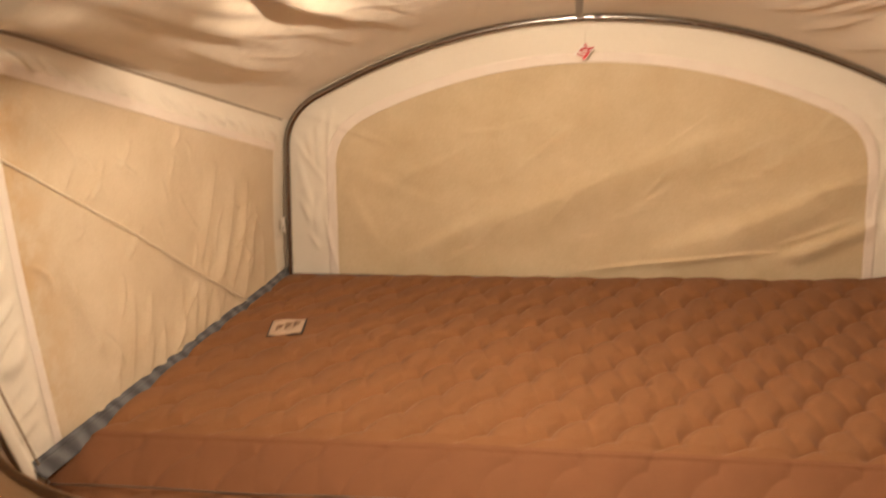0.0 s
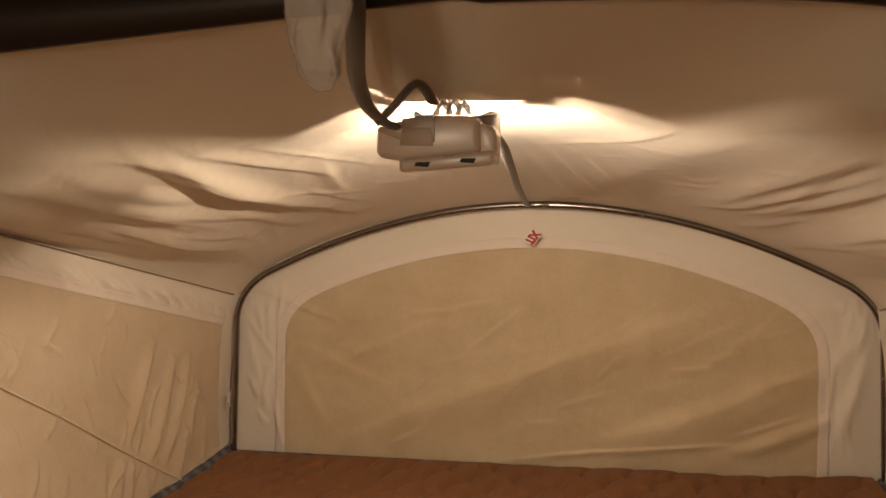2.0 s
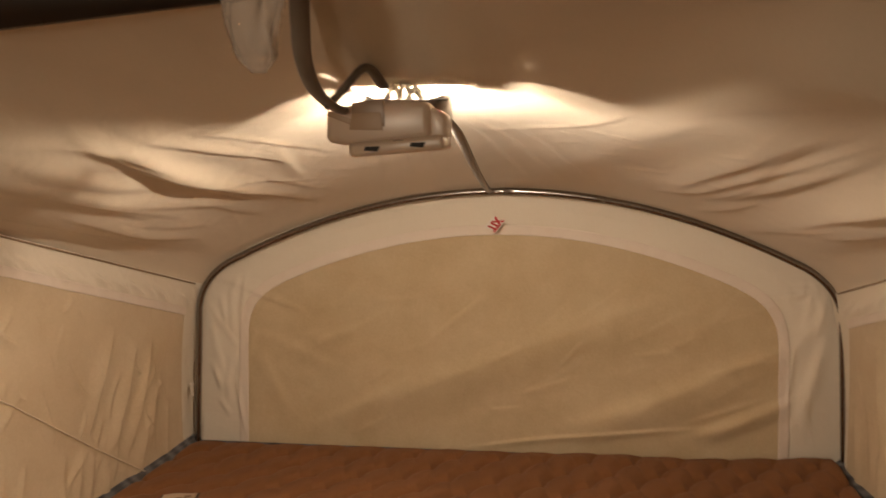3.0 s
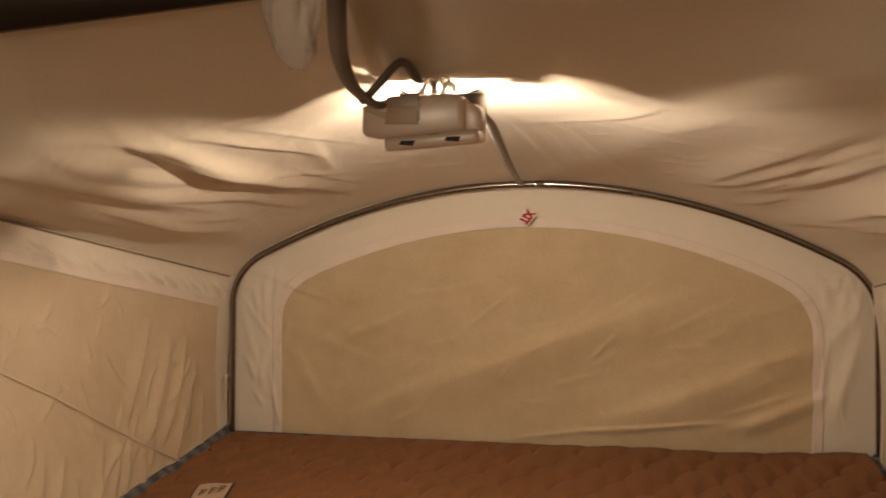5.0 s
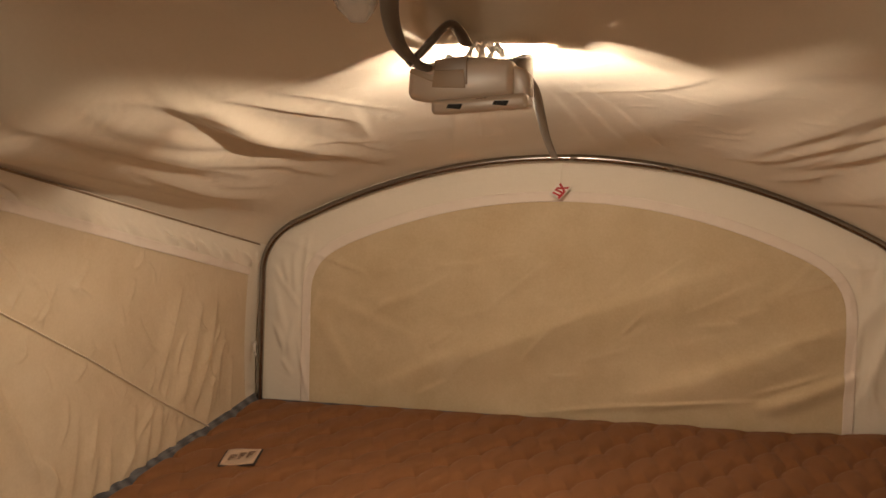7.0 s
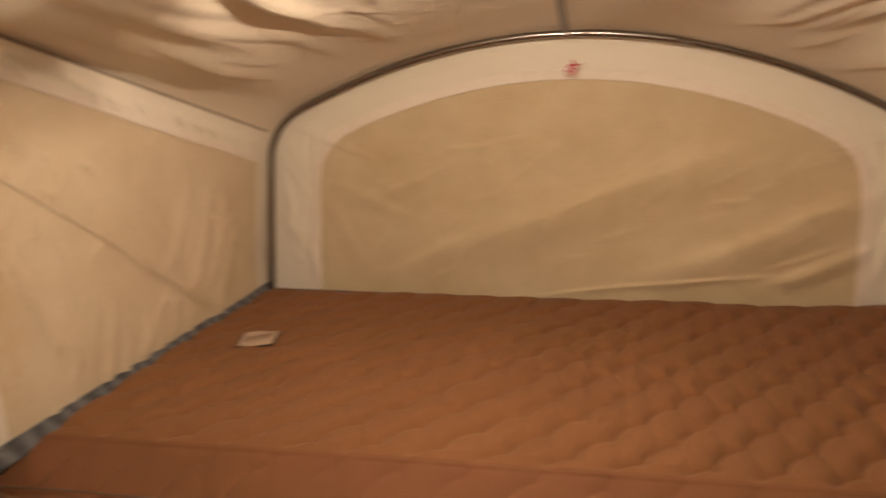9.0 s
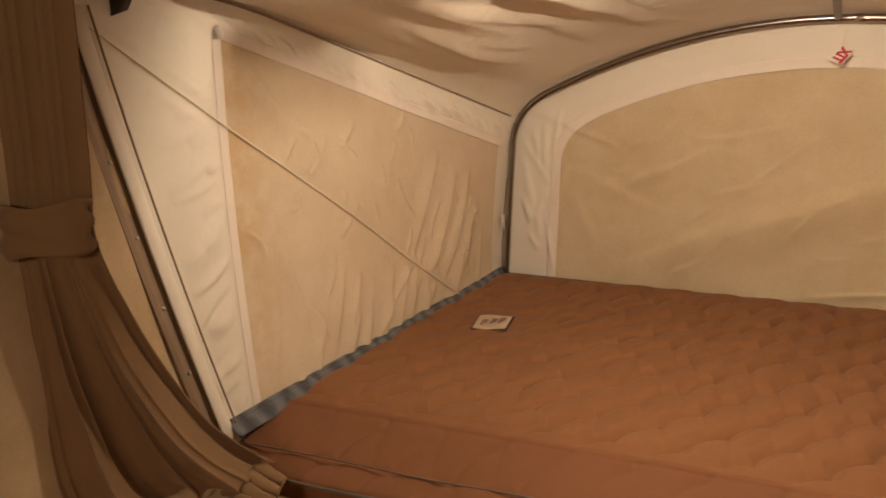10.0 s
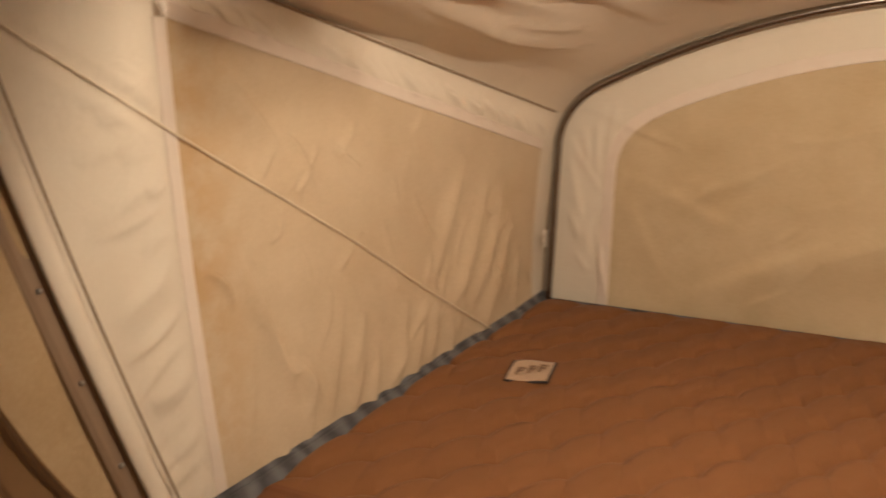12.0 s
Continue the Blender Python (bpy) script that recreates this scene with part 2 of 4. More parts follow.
def wrinkle_end(X, Z):
    """Relief of the end wall's cloth (metres towards the room)."""
    r = 0.014 * noise_field(X, Z, 1.2, 2.2, 3.0)
    r += fold(X, Z, -0.42, 1.10, 0.60, 1.50, 0.085, 0.030, 0.45, 0.02)
    r += fold(X, Z, -0.62, 1.03, -0.18, 1.26, 0.05, 0.014, 0.5)
    r += fold(X, Z, 0.16, 1.05, 0.92, 1.37, 0.075, 0.032, 0.4, -0.02)
    r += fold(X, Z, 0.58, 1.05, 0.90, 1.19, 0.035, 0.022, 0.4)
    r += fold(X, Z, -0.14, 0.985, 0.66, 1.085, 0.012, 0.008, 0.5, 0.012)
    r += fold(X, Z, -0.82, 1.36, -0.45, 1.20, 0.030, 0.005, 0.6)
    r += fold(X, Z, -0.80, 1.30, -0.68, 1.06, 0.030, 0.006, 0.6)
    r += fold(X, Z, 0.86, 1.05, 0.98, 1.42, 0.030, 0.014, 0.5)
    r += fold(X, Z, 0.84, 1.30, 0.98, 1.48, 0.030, 0.010, 0.5)
    r += fold(X, Z, -0.97, 1.44, -0.88, 1.10, 0.018, 0.006, 0.5)
    r += fold(X, Z, -0.97, 1.46, -0.85, 1.28, 0.014, 0.005, 0.5)
    for k in range(9):
        x = 0.70 + 0.03 * k
        r += fold(X, Z, x - 0.05, 1.40 + 0.012 * (k % 4) + 0.02 * k, x + 0.14, 1.47 + 0.010 * k, 0.010, 0.0035, 0.5)
        r += fold(X, Z, -x - 0.09, 1.47 + 0.010 * k, -x + 0.07, 1.42 + 0.018 * k, 0.010, 0.003, 0.5)
    rng = random.Random(5)
    for k in range(28):
        s = -1 if k % 2 else 1
        x0, z0 = s * rng.uniform(0.84, 0.99), rng.uniform(0.98, 1.5)
        r += fold(X, Z, x0, z0, x0 + rng.uniform(-0.05, 0.05), z0 + rng.uniform(0.05, 0.2), rng.uniform(0.008, 0.018), rng.uniform(0.003, 0.009), 0.5)
    for k in range(44):
        x0, z0 = rng.uniform(-0.8, 0.8), rng.uniform(1.0, 1.5)
        a = rng.uniform(0.1, 0.9)
        n = rng.uniform(0.08, 0.3)
        r += fold(X, Z, x0, z0, x0 + n * math.cos(a), z0 + n * math.sin(a), rng.uniform(0.010, 0.03), rng.uniform(0.002, 0.007), 0.5)
    # tight along the bow
    r = r * 0.95
    near_bow = np.minimum(1.80 - 0.2415 * (X / 0.9) ** 2 - Z, 0.985 - np.abs(X))
    return r * np.clip(near_bow / 0.05, 0, 1)


def fan(outline, y0, rings=70, behind=0.0):
    """A surface inside an outline (x, z) of the end wall."""
    o = np.array(outline)
    low = np.linspace(o[-1], o[0], 62)[1:-1]
    o = np.vstack([o, low, o[:1]])
    run = np.concatenate([[0], np.cumsum(np.linalg.norm(np.diff(o, axis=0), axis=1))])
    even = np.linspace(0, run[-1], 721)[:-1]
    o = np.stack([np.interp(even, run, o[:, 0]), np.interp(even, run, o[:, 1])], -1)
    c = np.array([0.0, 1.28])
    r = np.linspace(0, 1, rings)[None, :, None]
    XZ = c + (o[:, None, :] - c) * r
    Y = y0 - wrinkle_end(XZ[..., 0], XZ[..., 1])
    if behind:
        inside = np.minimum(1.66 - 0.165 * (XZ[..., 0] / 0.725) ** 2 - XZ[..., 1], 0.815 - np.abs(XZ[..., 0]))
        Y += behind * np.clip(inside / 0.03, 0, 1)
    return np.stack([XZ[..., 0], Y, XZ[..., 1]], -1)


# ---- tent: end wall ----
wall_north = thing("wall_north", (0, 0, BASE), "off-white canvas end wall of a tent trailer bunk", "tent wall", kind="structure")
sheet("canvas", fan([(x * 1.035, z + 0.015 * (z > 1.5)) for x, z in hoop_line(50)], 0.014, 160, 0.010), CANVAS, wall_north, thick=-0.003, close_u=True)
sheet("window_flap", fan(panel_line(60), 0.0112, 160), TAN, wall_north, "tan cloth flap over the end window", thick=-0.002, close_u=True)


def tape_band(name, outline, y0, width, parent, wobble=0.0):
    """A stitched tape along an outline of the end wall."""
    pts = np.array(outline)
    run = np.concatenate([[0], np.cumsum(np.linalg.norm(np.diff(pts, axis=0), axis=1))])
    even = np.linspace(0, run[-1], 700)
    pts = np.stack([np.interp(even, run, pts[:, 0]), np.interp(even, run, pts[:, 1])], -1)
    d = np.gradient(pts, axis=0)
    nrm = np.stack([-d[:, 1], d[:, 0]], -1) / np.linalg.norm(d, axis=1)[:, None]
    v = np.linspace(-0.5, 0.5, 9)[None, :, None]
    XZ = pts[:, None, :] + nrm[:, None, :] * v * width
    pucker = 0.0012 * noise_field(XZ[..., 0], XZ[..., 1], 28, 28, 9.0) * wobble
    Y = y0 + 0.0036 * (v[..., 0] + 0.5) - wrinkle_end(XZ[..., 0], XZ[..., 1]) - pucker * (0.5 - v[..., 0])
    return sheet(name, np.stack([XZ[..., 0], Y, XZ[..., 1]], -1), TAPE, parent, "pinkish stitched seam tape", thick=-0.0002)


tape_band("seam_tape", panel_line(90), 0.0068, 0.032, wall_north, 1.0)

bow = thing("tent_bow", (0, 0, BASE), "bright steel tube bow that holds up the bunk canvas", "tent pole")
tube("tube", [(x + 0.007 + 0.008 * max(-x, 0), -0.029, z - 0.004) for x, z in hoop_line()], 0.0106, STEEL, bow, sides=14)
tube("sleeve", [(x + 0.007, -0.029, 1.804 - 0.2345 * (x / 0.9) ** 2) for x in np.linspace(0.0, 0.30, 12)], 0.0116, STEEL, bow, "joint sleeve of the bow", sides=14)

# ---- tent: roof canvas ----


def near_z(x):
    west = 2.174 - 0.088 * np.abs(x) - 0.25 * np.clip((np.abs(x) - 0.80) / 0.34, 0, 1.2) ** 2
    east = 2.166 - 0.30 * np.abs(x / 1.1) ** 4
    return np.where(np.asarray(x) < 0, west, east)


def step(x, lo, hi):
    t = np.clip((x - lo) / (hi - lo), 0, 1)
    return t * t * (3 - 2 * t)


def ridge_y(x):
    """Where the roof's two slopes meet: drawn to the lamp, farther out beside it, back towards the room at the sides."""
    d = np.abs(np.asarray(x) + 0.05)
    out = np.where(np.asarray(x) < 0, step(d, 0.58, 0.80), step(d, 0.36, 0.66))
    return -1.43 + 0.28 * step(d, 0.03, 0.19) * (1 - out) + 0.07 * np.exp(-(d / 0.06) ** 2)


def ridge_z(x):
    return 2.047 - 0.255 * np.abs(x / 1.06) ** 2.5


RIM = 0.966            # half width of the roof canvas at the bow


def rim(y):
    """The edge where roof canvas and side wall meet: distance out and height."""
    v = np.clip(y / NEAR, 0, 1.08)
    u = -np.minimum(y, 0)
    z = 1.497 + 0.268 * u - 0.25 * np.clip(u - 1.15, 0, 1) ** 2
    return RIM * (1 + 0.18 * v), z


ROOF_FOLDS = [
    (-0.930, -1.700, -0.500, -0.900, 0.056, 0.016, 0.0), (-0.940, -1.760, -0.735, -0.420, 0.050, 0.019, -0.02),
    (-0.690, -1.330, -0.395, -0.740, 0.026, 0.010, -0.01), (-0.550, -1.170, -0.320, -0.740, 0.016, 0.005, -0.03),
    (-0.600, -0.800, -0.420, -0.540, 0.018, 0.006, 0.0), (-0.755, -1.220, -0.540, -0.640, 0.024, 0.008, 0.0),
    (-0.600, -1.440, -0.430, -1.180, 0.050, 0.009, -0.02), (-0.520, -0.790, -0.445, -0.380, 0.018, 0.005, 0.0),
    (-0.985, -1.640, -0.860, -0.160, 0.050, 0.017, 0.03), (-0.700, -1.150, -0.600, -0.780, 0.030, 0.008, 0.0),
    (-0.835, -0.720, -0.760, -0.420, 0.026, 0.009, 0.0), (-0.960, -0.520, -0.905, -0.240, 0.030, 0.008, 0.0),
]
ROOF_FOLDS_EAST = [
    (0.000, -0.760, 0.345, -1.170, 0.020, 0.006, 0.05), (0.440, -0.360, 0.645, -1.310, 0.046, 0.021, -0.015),
    (0.320, -1.080, 0.630, -1.440, 0.055, 0.010, 0.0), (0.680, -0.050, 0.835, -0.720, 0.040, 0.016, 0.0),
    (0.330, -0.860, 0.470, -1.200, 0.040, 0.005, 0.0), (0.420, -0.300, 0.560, -0.620, 0.022, 0.006, 0.0),
    (0.740, -0.500, 0.880, -1.320, 0.050, 0.012, 0.0), (0.560, -0.160, 0.660, -0.560, 0.024, 0.008, 0.0),
]


def wrinkle_roof(X, Y):
    """Hanging folds of the roof canvas (metres downwards)."""
    r = 0.006 * noise_field(X, Y, 1.5, 2.5, 11.0)
    for f in ROOF_FOLDS + ROOF_FOLDS_EAST:
        r += fold(X, Y, *f[:4], f[4] * 1.1, f[5] * 0.60, 0.5, f[6])
    # a crisp break where the folds end beside the lamp
    r += fold(X, Y, -0.455, -0.560, -0.405, -0.960, 0.030, 0.006, 0.4)
    rng = random.Random(7)
    # long folds beside the walls, nearly along them
    for k in range(26):
        side = -1 if k % 5 < 3 else 1
        x0, y0 = rng.uniform(0.60, 0.97), rng.uniform(-1.40, -0.85)
        x1, y1 = x0 - rng.uniform(0.04, 0.18), y0 + rng.uniform(0.50, 0.85)
        w = rng.uniform(0.022, 0.042)
        ends = (x0, y0, x1, y1) if side < 0 else (x1, y1, x0, y0)
        r += fold(X, Y, side * ends[0], ends[1], side * ends[2], ends[3], w, w * rng.uniform(0.12, 0.28), 0.5, rng.uniform(-0.03, 0.03))
    # short pulls in the lit ground
    for k in range(16):
        side = -1 if k % 2 else 1
        x0, y0 = side * rng.uniform(0.22, 0.60), rng.uniform(-1.05, -0.30)
        n, a = rng.uniform(0.06, 0.20), rng.uniform(0.5, 1.3)
        dx, dy = n * math.cos(a), n * math.sin(a)
        ends = (x0, y0, x0 + dx, y0 + dy) if side < 0 else (x0, y0, x0 + dx, y0 - dy)
        w = rng.uniform(0.007, 0.016)
        r += fold(X, Y, *ends, w, w * rng.uniform(0.05, 0.13), 0.5, rng.uniform(-0.02, 0.02))
    for k in range(12):
        x0, y0 = rng.uniform(0.15, 0.50), rng.uniform(-1.0, -0.4)
        r += fold(X, Y, x0, y0, x0 + rng.uniform(0.05, 0.14), y0 + rng.uniform(-0.10, 0.10), 0.010, rng.uniform(0.0006, 0.002), 0.5)
    # fine crumpling between the long folds, drawn out along them
    ridged = 1 - np.abs(noise_field(X - 0.22 * np.abs(Y), Y, 7.0, 1.5, 17.0))
    r += 0.0016 * np.clip(ridged, 0, 1) ** 3 * np.clip((np.abs(X) - 0.2) / 0.3, 0, 1)
    # pulls that run from the bow's top to the lamp
    for x1 in (-0.34, -0.24, -0.16, 0.10, 0.20, 0.32):
        r += fold(X, Y, -0.05 + x1 * 0.35, -0.98, x1, -0.10, 0.022, 0.0035, 0.5)
    return r


def roof_grid(nu=420, nv=300):
    line = [p for p in hoop_line(120) if p[1] > 1.495]
    pts = np.array(line)
    seg = np.concatenate([[0], np.cumsum(np.linalg.norm(np.diff(pts, axis=0), axis=1))])
    s = np.linspace(0, seg[-1], nu)
    hx, hz = 1.004 * np.interp(s, seg, pts[:, 0])[:, None], np.interp(s, seg, pts[:, 1])[:, None]
    v = np.linspace(0, 1, nv)[None, :]
    X = hx * (1 + 0.20 * v * (hx / RIM) ** 2)
    Y = np.repeat(NEAR * v, nu, 0)
    k = np.clip(Y / RIDGE, 0, 1.2)
    out = np.clip(np.abs(hx) / 0.96, 0, 1)
    swell = 0.030 * (1 - out ** 2) - 0.030 * np.sin(np.pi * out) ** 2
    far = (hz + 0.005) * (1 - k) + ridge_z(X) * k + swell * 4 * k * (1 - k)
    ry = ridge_y(X)
    kr = ry / RIDGE
    bend = (hz + 0.005) * (1 - kr) + ridge_z(X) * kr + swell * 4 * kr * (1 - kr)
    m = (Y - ry) / (NEAR - ry)
    near = bend * (1 - m) + near_z(X) * m + 0.16 * np.clip(m, 0, 1) * np.clip(1 - m, 0, 1) * step(np.abs(X + 0.05), 0.05, 0.5)
    # the two slopes meet in a soft bend, tightest at the lamp
    soft = 0.004 + 0.03 * np.clip(np.abs(X + 0.05) / 0.5, 0, 1)
    gap = far - near
    Z = 0.5 * (far + near + np.sqrt(gap * gap + soft * soft))
    # the canvas sags beside the walls
    Z = Z - 0.024 * np.exp(-((np.abs(X) - 0.84) / 0.10) ** 2) * np.sin(np.pi * np.clip(v / 0.9, 0, 1))
    edge = np.clip((1 - np.abs(hx) / 0.945) / 0.12, 0, 1)
    # the side rims lie on the walls' upper edge
    Z = Z * edge + (rim(Y)[1] + (hz - 1.497) * (1 - v)) * (1 - edge)
    ends = np.clip(v / 0.05, 0, 1) * np.clip((1 - v) / 0.05, 0, 1)
    Z = Z - wrinkle_roof(X, Y) * edge * ends
    return np.stack([X, Y, Z], -1)


tent_roof = sheet("ceiling", roof_grid(), ROOF_CANVAS, thick=-0.003)
tagged(tent_roof, "wrinkled off-white canvas roof of the bunk", "tent roof", kind="structure")

# ---- tent: side walls ----

def pole_at(z):
    """The slanting pole at the bunk's inner corner: (distance out, y) at the height z."""
    t = np.clip((z - 0.93) / (1.85 - 0.93), 0, 1)
    return 1.092 + 0.066 * t, -1.402 - 0.330 * t + 0.055 * t * t


def side_point(sign, a, z, relief=0.0):
    """A point of the side wall: a from 0 at the end wall to 1 at the pole."""
    px, py = pole_at(z)
    y = py * a
    rx, rz = rim(y)
    foot = 1.005 + (px - 1.005) * a
    t = np.clip((z - 1.05) / (rz - 1.05), 0, 1.05) ** 2
    x = foot + (rx - foot) * t + 0.012 * (1 - np.clip(a / 0.05, 0, 1)) * (1 - t)
    return np.stack([sign * (x - relief), y + 0 * x, z + 0 * x], -1)


def side_top(a):
    y = -1.40 * a
    for _ in range(4):
        y = pole_at(rim(y)[1])[1] * a
    return rim(y)[1] + 0.004


ROPE_WAY = np.array([(-1.640, 1.795), (-1.330, 1.600), (-0.89, 1.335), (-0.60, 1.149), (-0.335, 0.990)])


SIDE_FOLDS = [
    (0.545, 1.060, 0.365, 1.380, 0.030, 0.012, 0.01), (0.435, 1.060, 0.285, 1.370, 0.026, 0.012, 0.01),
    (0.620, 1.160, 0.470, 1.450, 0.032, 0.010, 0.0), (0.810, 0.985, 0.580, 1.165, 0.016, 0.006, -0.015),
    (0.950, 1.290, 0.870, 1.360, 0.014, 0.006, 0.0), (1.060, 1.430, 1.030, 1.530, 0.014, 0.005, 0.0),
    (0.930, 1.060, 0.870, 1.190, 0.018, 0.006, 0.0), (1.025, 1.050, 1.100, 1.170, 0.018, 0.006, 0.01),
    (1.090, 1.090, 1.160, 1.280, 0.018, 0.005, 0.0), (1.120, 1.180, 1.220, 1.400, 0.020, 0.005, 0.0),
    (1.090, 1.530, 1.255, 1.715, 0.030, 0.009, 0.0), (0.860, 1.470, 0.965, 1.540, 0.014, 0.005, 0.0),
]


def relief_side(sign, A, Z):
    """Relief of a side wall's cloth; A is the distance from the end wall in metres."""
    r = 0.010 * noise_field(A, Z, 2.2, 1.3, 21.0 + sign)
    for f in SIDE_FOLDS:
        r += fold(A, Z, *f[:5], f[5] * 1.5, 0.45, f[6])
    rng = random.Random(31 + sign)
    # folds that rise from the foot, leaning towards the end wall
    for k in range(15):
        a0, z0 = 0.20 + 0.075 * k + rng.uniform(-0.03, 0.03), rng.uniform(0.93, 1.02)
        r += fold(A, Z, a0, z0, a0 - rng.uniform(0.02, 0.10), z0 + rng.uniform(0.10, 0.28), rng.uniform(0.014, 0.032), rng.uniform(0.004, 0.010), 0.5, rng.uniform(-0.02, 0.02))
    # small crossing breaks in the stiff cloth
    for k in range(34):
        a0, z0, lean = rng.uniform(0.20, 1.25), rng.uniform(1.02, 1.58), rng.choice((-1, 1))
        n = rng.uniform(0.04, 0.14)
        r += fold(A, Z, a0, z0, a0 + lean * n * rng.uniform(0.3, 1.0), z0 + n, rng.uniform(0.007, 0.016), rng.uniform(0.003, 0.008), 0.5, rng.uniform(-0.02, 0.02))
    # puckers beside the near tape
    for k in range(22):
        z0 = 0.97 + 0.035 * k + rng.uniform(-0.012, 0.012)
        n = rng.uniform(0.04, 0.16)
        a0 = 1.315 + 0.05 * (z0 - 0.93)
        r += fold(A, Z, a0 + n, z0 - rng.uniform(0.2, 0.7) * n, a0, z0, rng.uniform(0.012, 0.026), rng.uniform(0.003, 0.009), 0.6, rng.uniform(-0.015, 0.015))
    # puckers along the upper tape
    for k in range(34):
        a0 = 0.03 + 0.040 * k + rng.uniform(-0.015, 0.015)
        r += fold(A, Z, a0, 1.42 + 0.27 * a0, a0 + rng.uniform(0.05, 0.11), 1.49 + 0.26 * a0, rng.uniform(0.008, 0.016), rng.uniform(0.004, 0.009), 0.6)
    if sign < 0:
        # the taut cord presses the cloth flat
        taut = np.abs(Z - np.interp(-A, ROPE_WAY[:, 0], ROPE_WAY[:, 1]))
        r = r * np.clip(taut / 0.03, 0.3, 1)
    return r


def side_wall(name, sign, label):
    w = thing(name, (sign * 1.0, 0, BASE), label, "tent wall", kind="structure")
    a = np.linspace(0, 1, 480)[:, None]
    t = np.linspace(0, 1, 260)[None, :]
    Z = BASE + (side_top(a) - BASE) * t

    def on(A1, Z1, off=0.0):
        return side_point(sign, A1, Z1, relief_side(sign, A1 * -pole_at(Z1)[1], Z1) * np.clip(A1 / 0.05, 0, 1) * np.clip((1 - A1) / 0.04, 0, 1) * np.clip((side_top(A1) - Z1) / 0.05, 0, 1) + off)

    away = -a * pole_at(Z)[1]
    under = np.minimum(np.minimum(away - 0.11, 1.281 + 0.050 * np.clip((Z - 0.93) / 0.84, 0, 1) - away), 1.400 + 0.276 * away - Z)
    sheet("canvas", on(a + 0 * t, Z, -0.012 * np.clip(under / 0.008, 0, 1)), CANVAS, w, thick=-0.003 * sign)

    def at_y(y, z):
        return np.clip(y / pole_at(z)[1], 0, 1)

    p = np.linspace(0, 1, 420)[:, None]
    q = np.linspace(0, 1, 260)[None, :]
    inner = -(1.283 + 0.050 * q)
    Yp = -(0.085 + 0.02 * q) * (1 - p) + inner * p
    Zp = 0.93 + (1.420 + 0.352 * p - 0.93) * q
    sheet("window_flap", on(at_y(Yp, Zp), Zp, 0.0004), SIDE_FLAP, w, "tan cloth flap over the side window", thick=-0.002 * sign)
    s = np.linspace(0, 1, 420)[:, None]
    k = np.linspace(-0.5, 0.5, 8)[None, :]
    Zt = 1.430 + 0.352 * s + 0.026 * k
    Yt = -0.10 - 1.235 * s + 0 * k
    sheet("seam_tape", on(at_y(Yt, Zt), Zt, 0.0012 + 0.0016 * (0.5 - k)), TAPE, w, "pinkish stitched seam tape", thick=-0.0003 * sign)
    ys = np.linspace(-0.06, -1.50, 60)
    # sewn seam, coloured dark to hold the shade of its crease too
    tube("roof_seam", [(sign * (rim(y)[0] - 0.003), y, rim(y)[1] - 0.001) for y in ys], 0.0028, SEAM, w, "sewn seam between wall and roof, crease shade in its colour", sides=6)
    Zv = 0.93 + 0.84 * s + 0 * k
    Yv = -(1.293 + 0.050 * s) + 0.024 * k
    sheet("seam_tape", on(at_y(Yv, Zv), Zv, 0.0012 + 0.0016 * (0.5 + k)), TAPE, w, "pinkish stitched seam tape", thick=-0.0003 * sign)
    return w


side_wall("wall_west", -1, "off-white canvas side wall with a tan flap")
side_wall("wall_east", 1, "off-white canvas side wall with a tan flap")


def corner_pole(sign):
    """Slanting channel with screws along the bunk's inner corner."""
    c = thing("corner_pole", (sign * 1.1, -1.4, 0.93), "slanting brown metal channel holding the canvas edge", "tent pole", "corner poles of the bunk")
    zs = np.linspace(0.935, 1.83, 14)
    ctr = [(sign * (pole_at(z)[0] - 0.004), pole_at(z)[1] - 0.026, z) for z in zs]
    bm = bmesh.new()
    rings = []
    prof = ((0.001, -0.024), (0.006, -0.022), (0.009, -0.012), (0.006, -0.010), (0.006, 0.010), (0.009, 0.012), (0.009, 0.017), (0.0, 0.017))
    for x, y, z in ctr:
        rings.append([bm.verts.new((x - sign * (dx - 0.008), y + dy, z)) for dx, dy in prof])
    for r0, r1 in zip(rings, rings[1:]):
        for i in range(8):
            bm.faces.new((r0[i], r0[(i + 1) % 8], r1[(i + 1) % 8], r1[i]))
    bm.faces.new(rings[0][::-1])
    bm.faces.new(rings[-1])
    bmesh.ops.recalc_face_normals(bm, faces=bm.faces)
    part("channel", bm, BRONZE, c, smooth=False)
    welt = np.array([[(sign * (abs(x) - 0.004 - 0.009 * math.sin(math.pi * (0.12 + 0.88 * q)) ** 0.7), y + 0.012 + 0.040 * q, z) for q in np.linspace(0, 1, 9)] for x, y, z in ctr])
    sheet("canvas_welt", welt, CANVAS, c, "white rolled canvas edge", thick=-0.002 * sign)
    tube("stitch_line", [(sign * (abs(x) - 0.0085), y + 0.062, z) for x, y, z in ctr], 0.0022, SEAM, c, "thin dark piping along the canvas edge", sides=6)
    for z in (1.713, 1.563, 1.421, 1.277, 1.133, 0.99):
        x, y = pole_at(z)
        bm = bmesh.new()
        bmesh.ops.create_uvsphere(bm, u_segments=10, v_segments=6, radius=0.0042)
        bmesh.ops.translate(bm, verts=bm.verts, vec=(sign * (x - 0.004), y - 0.026, z))
        part("screw", bm, ALU, c, "bright screw head")
    x, y = pole_at(1.83)
    box("bracket", (min(sign * (x - 0.022), sign * (x + 0.006)), y - 0.045, 1.805), (max(sign * (x - 0.022), sign * (x + 0.006)), y + 0.0, 1.835), ALU, c, "pale corner bracket", bevel=0.005)
    return c


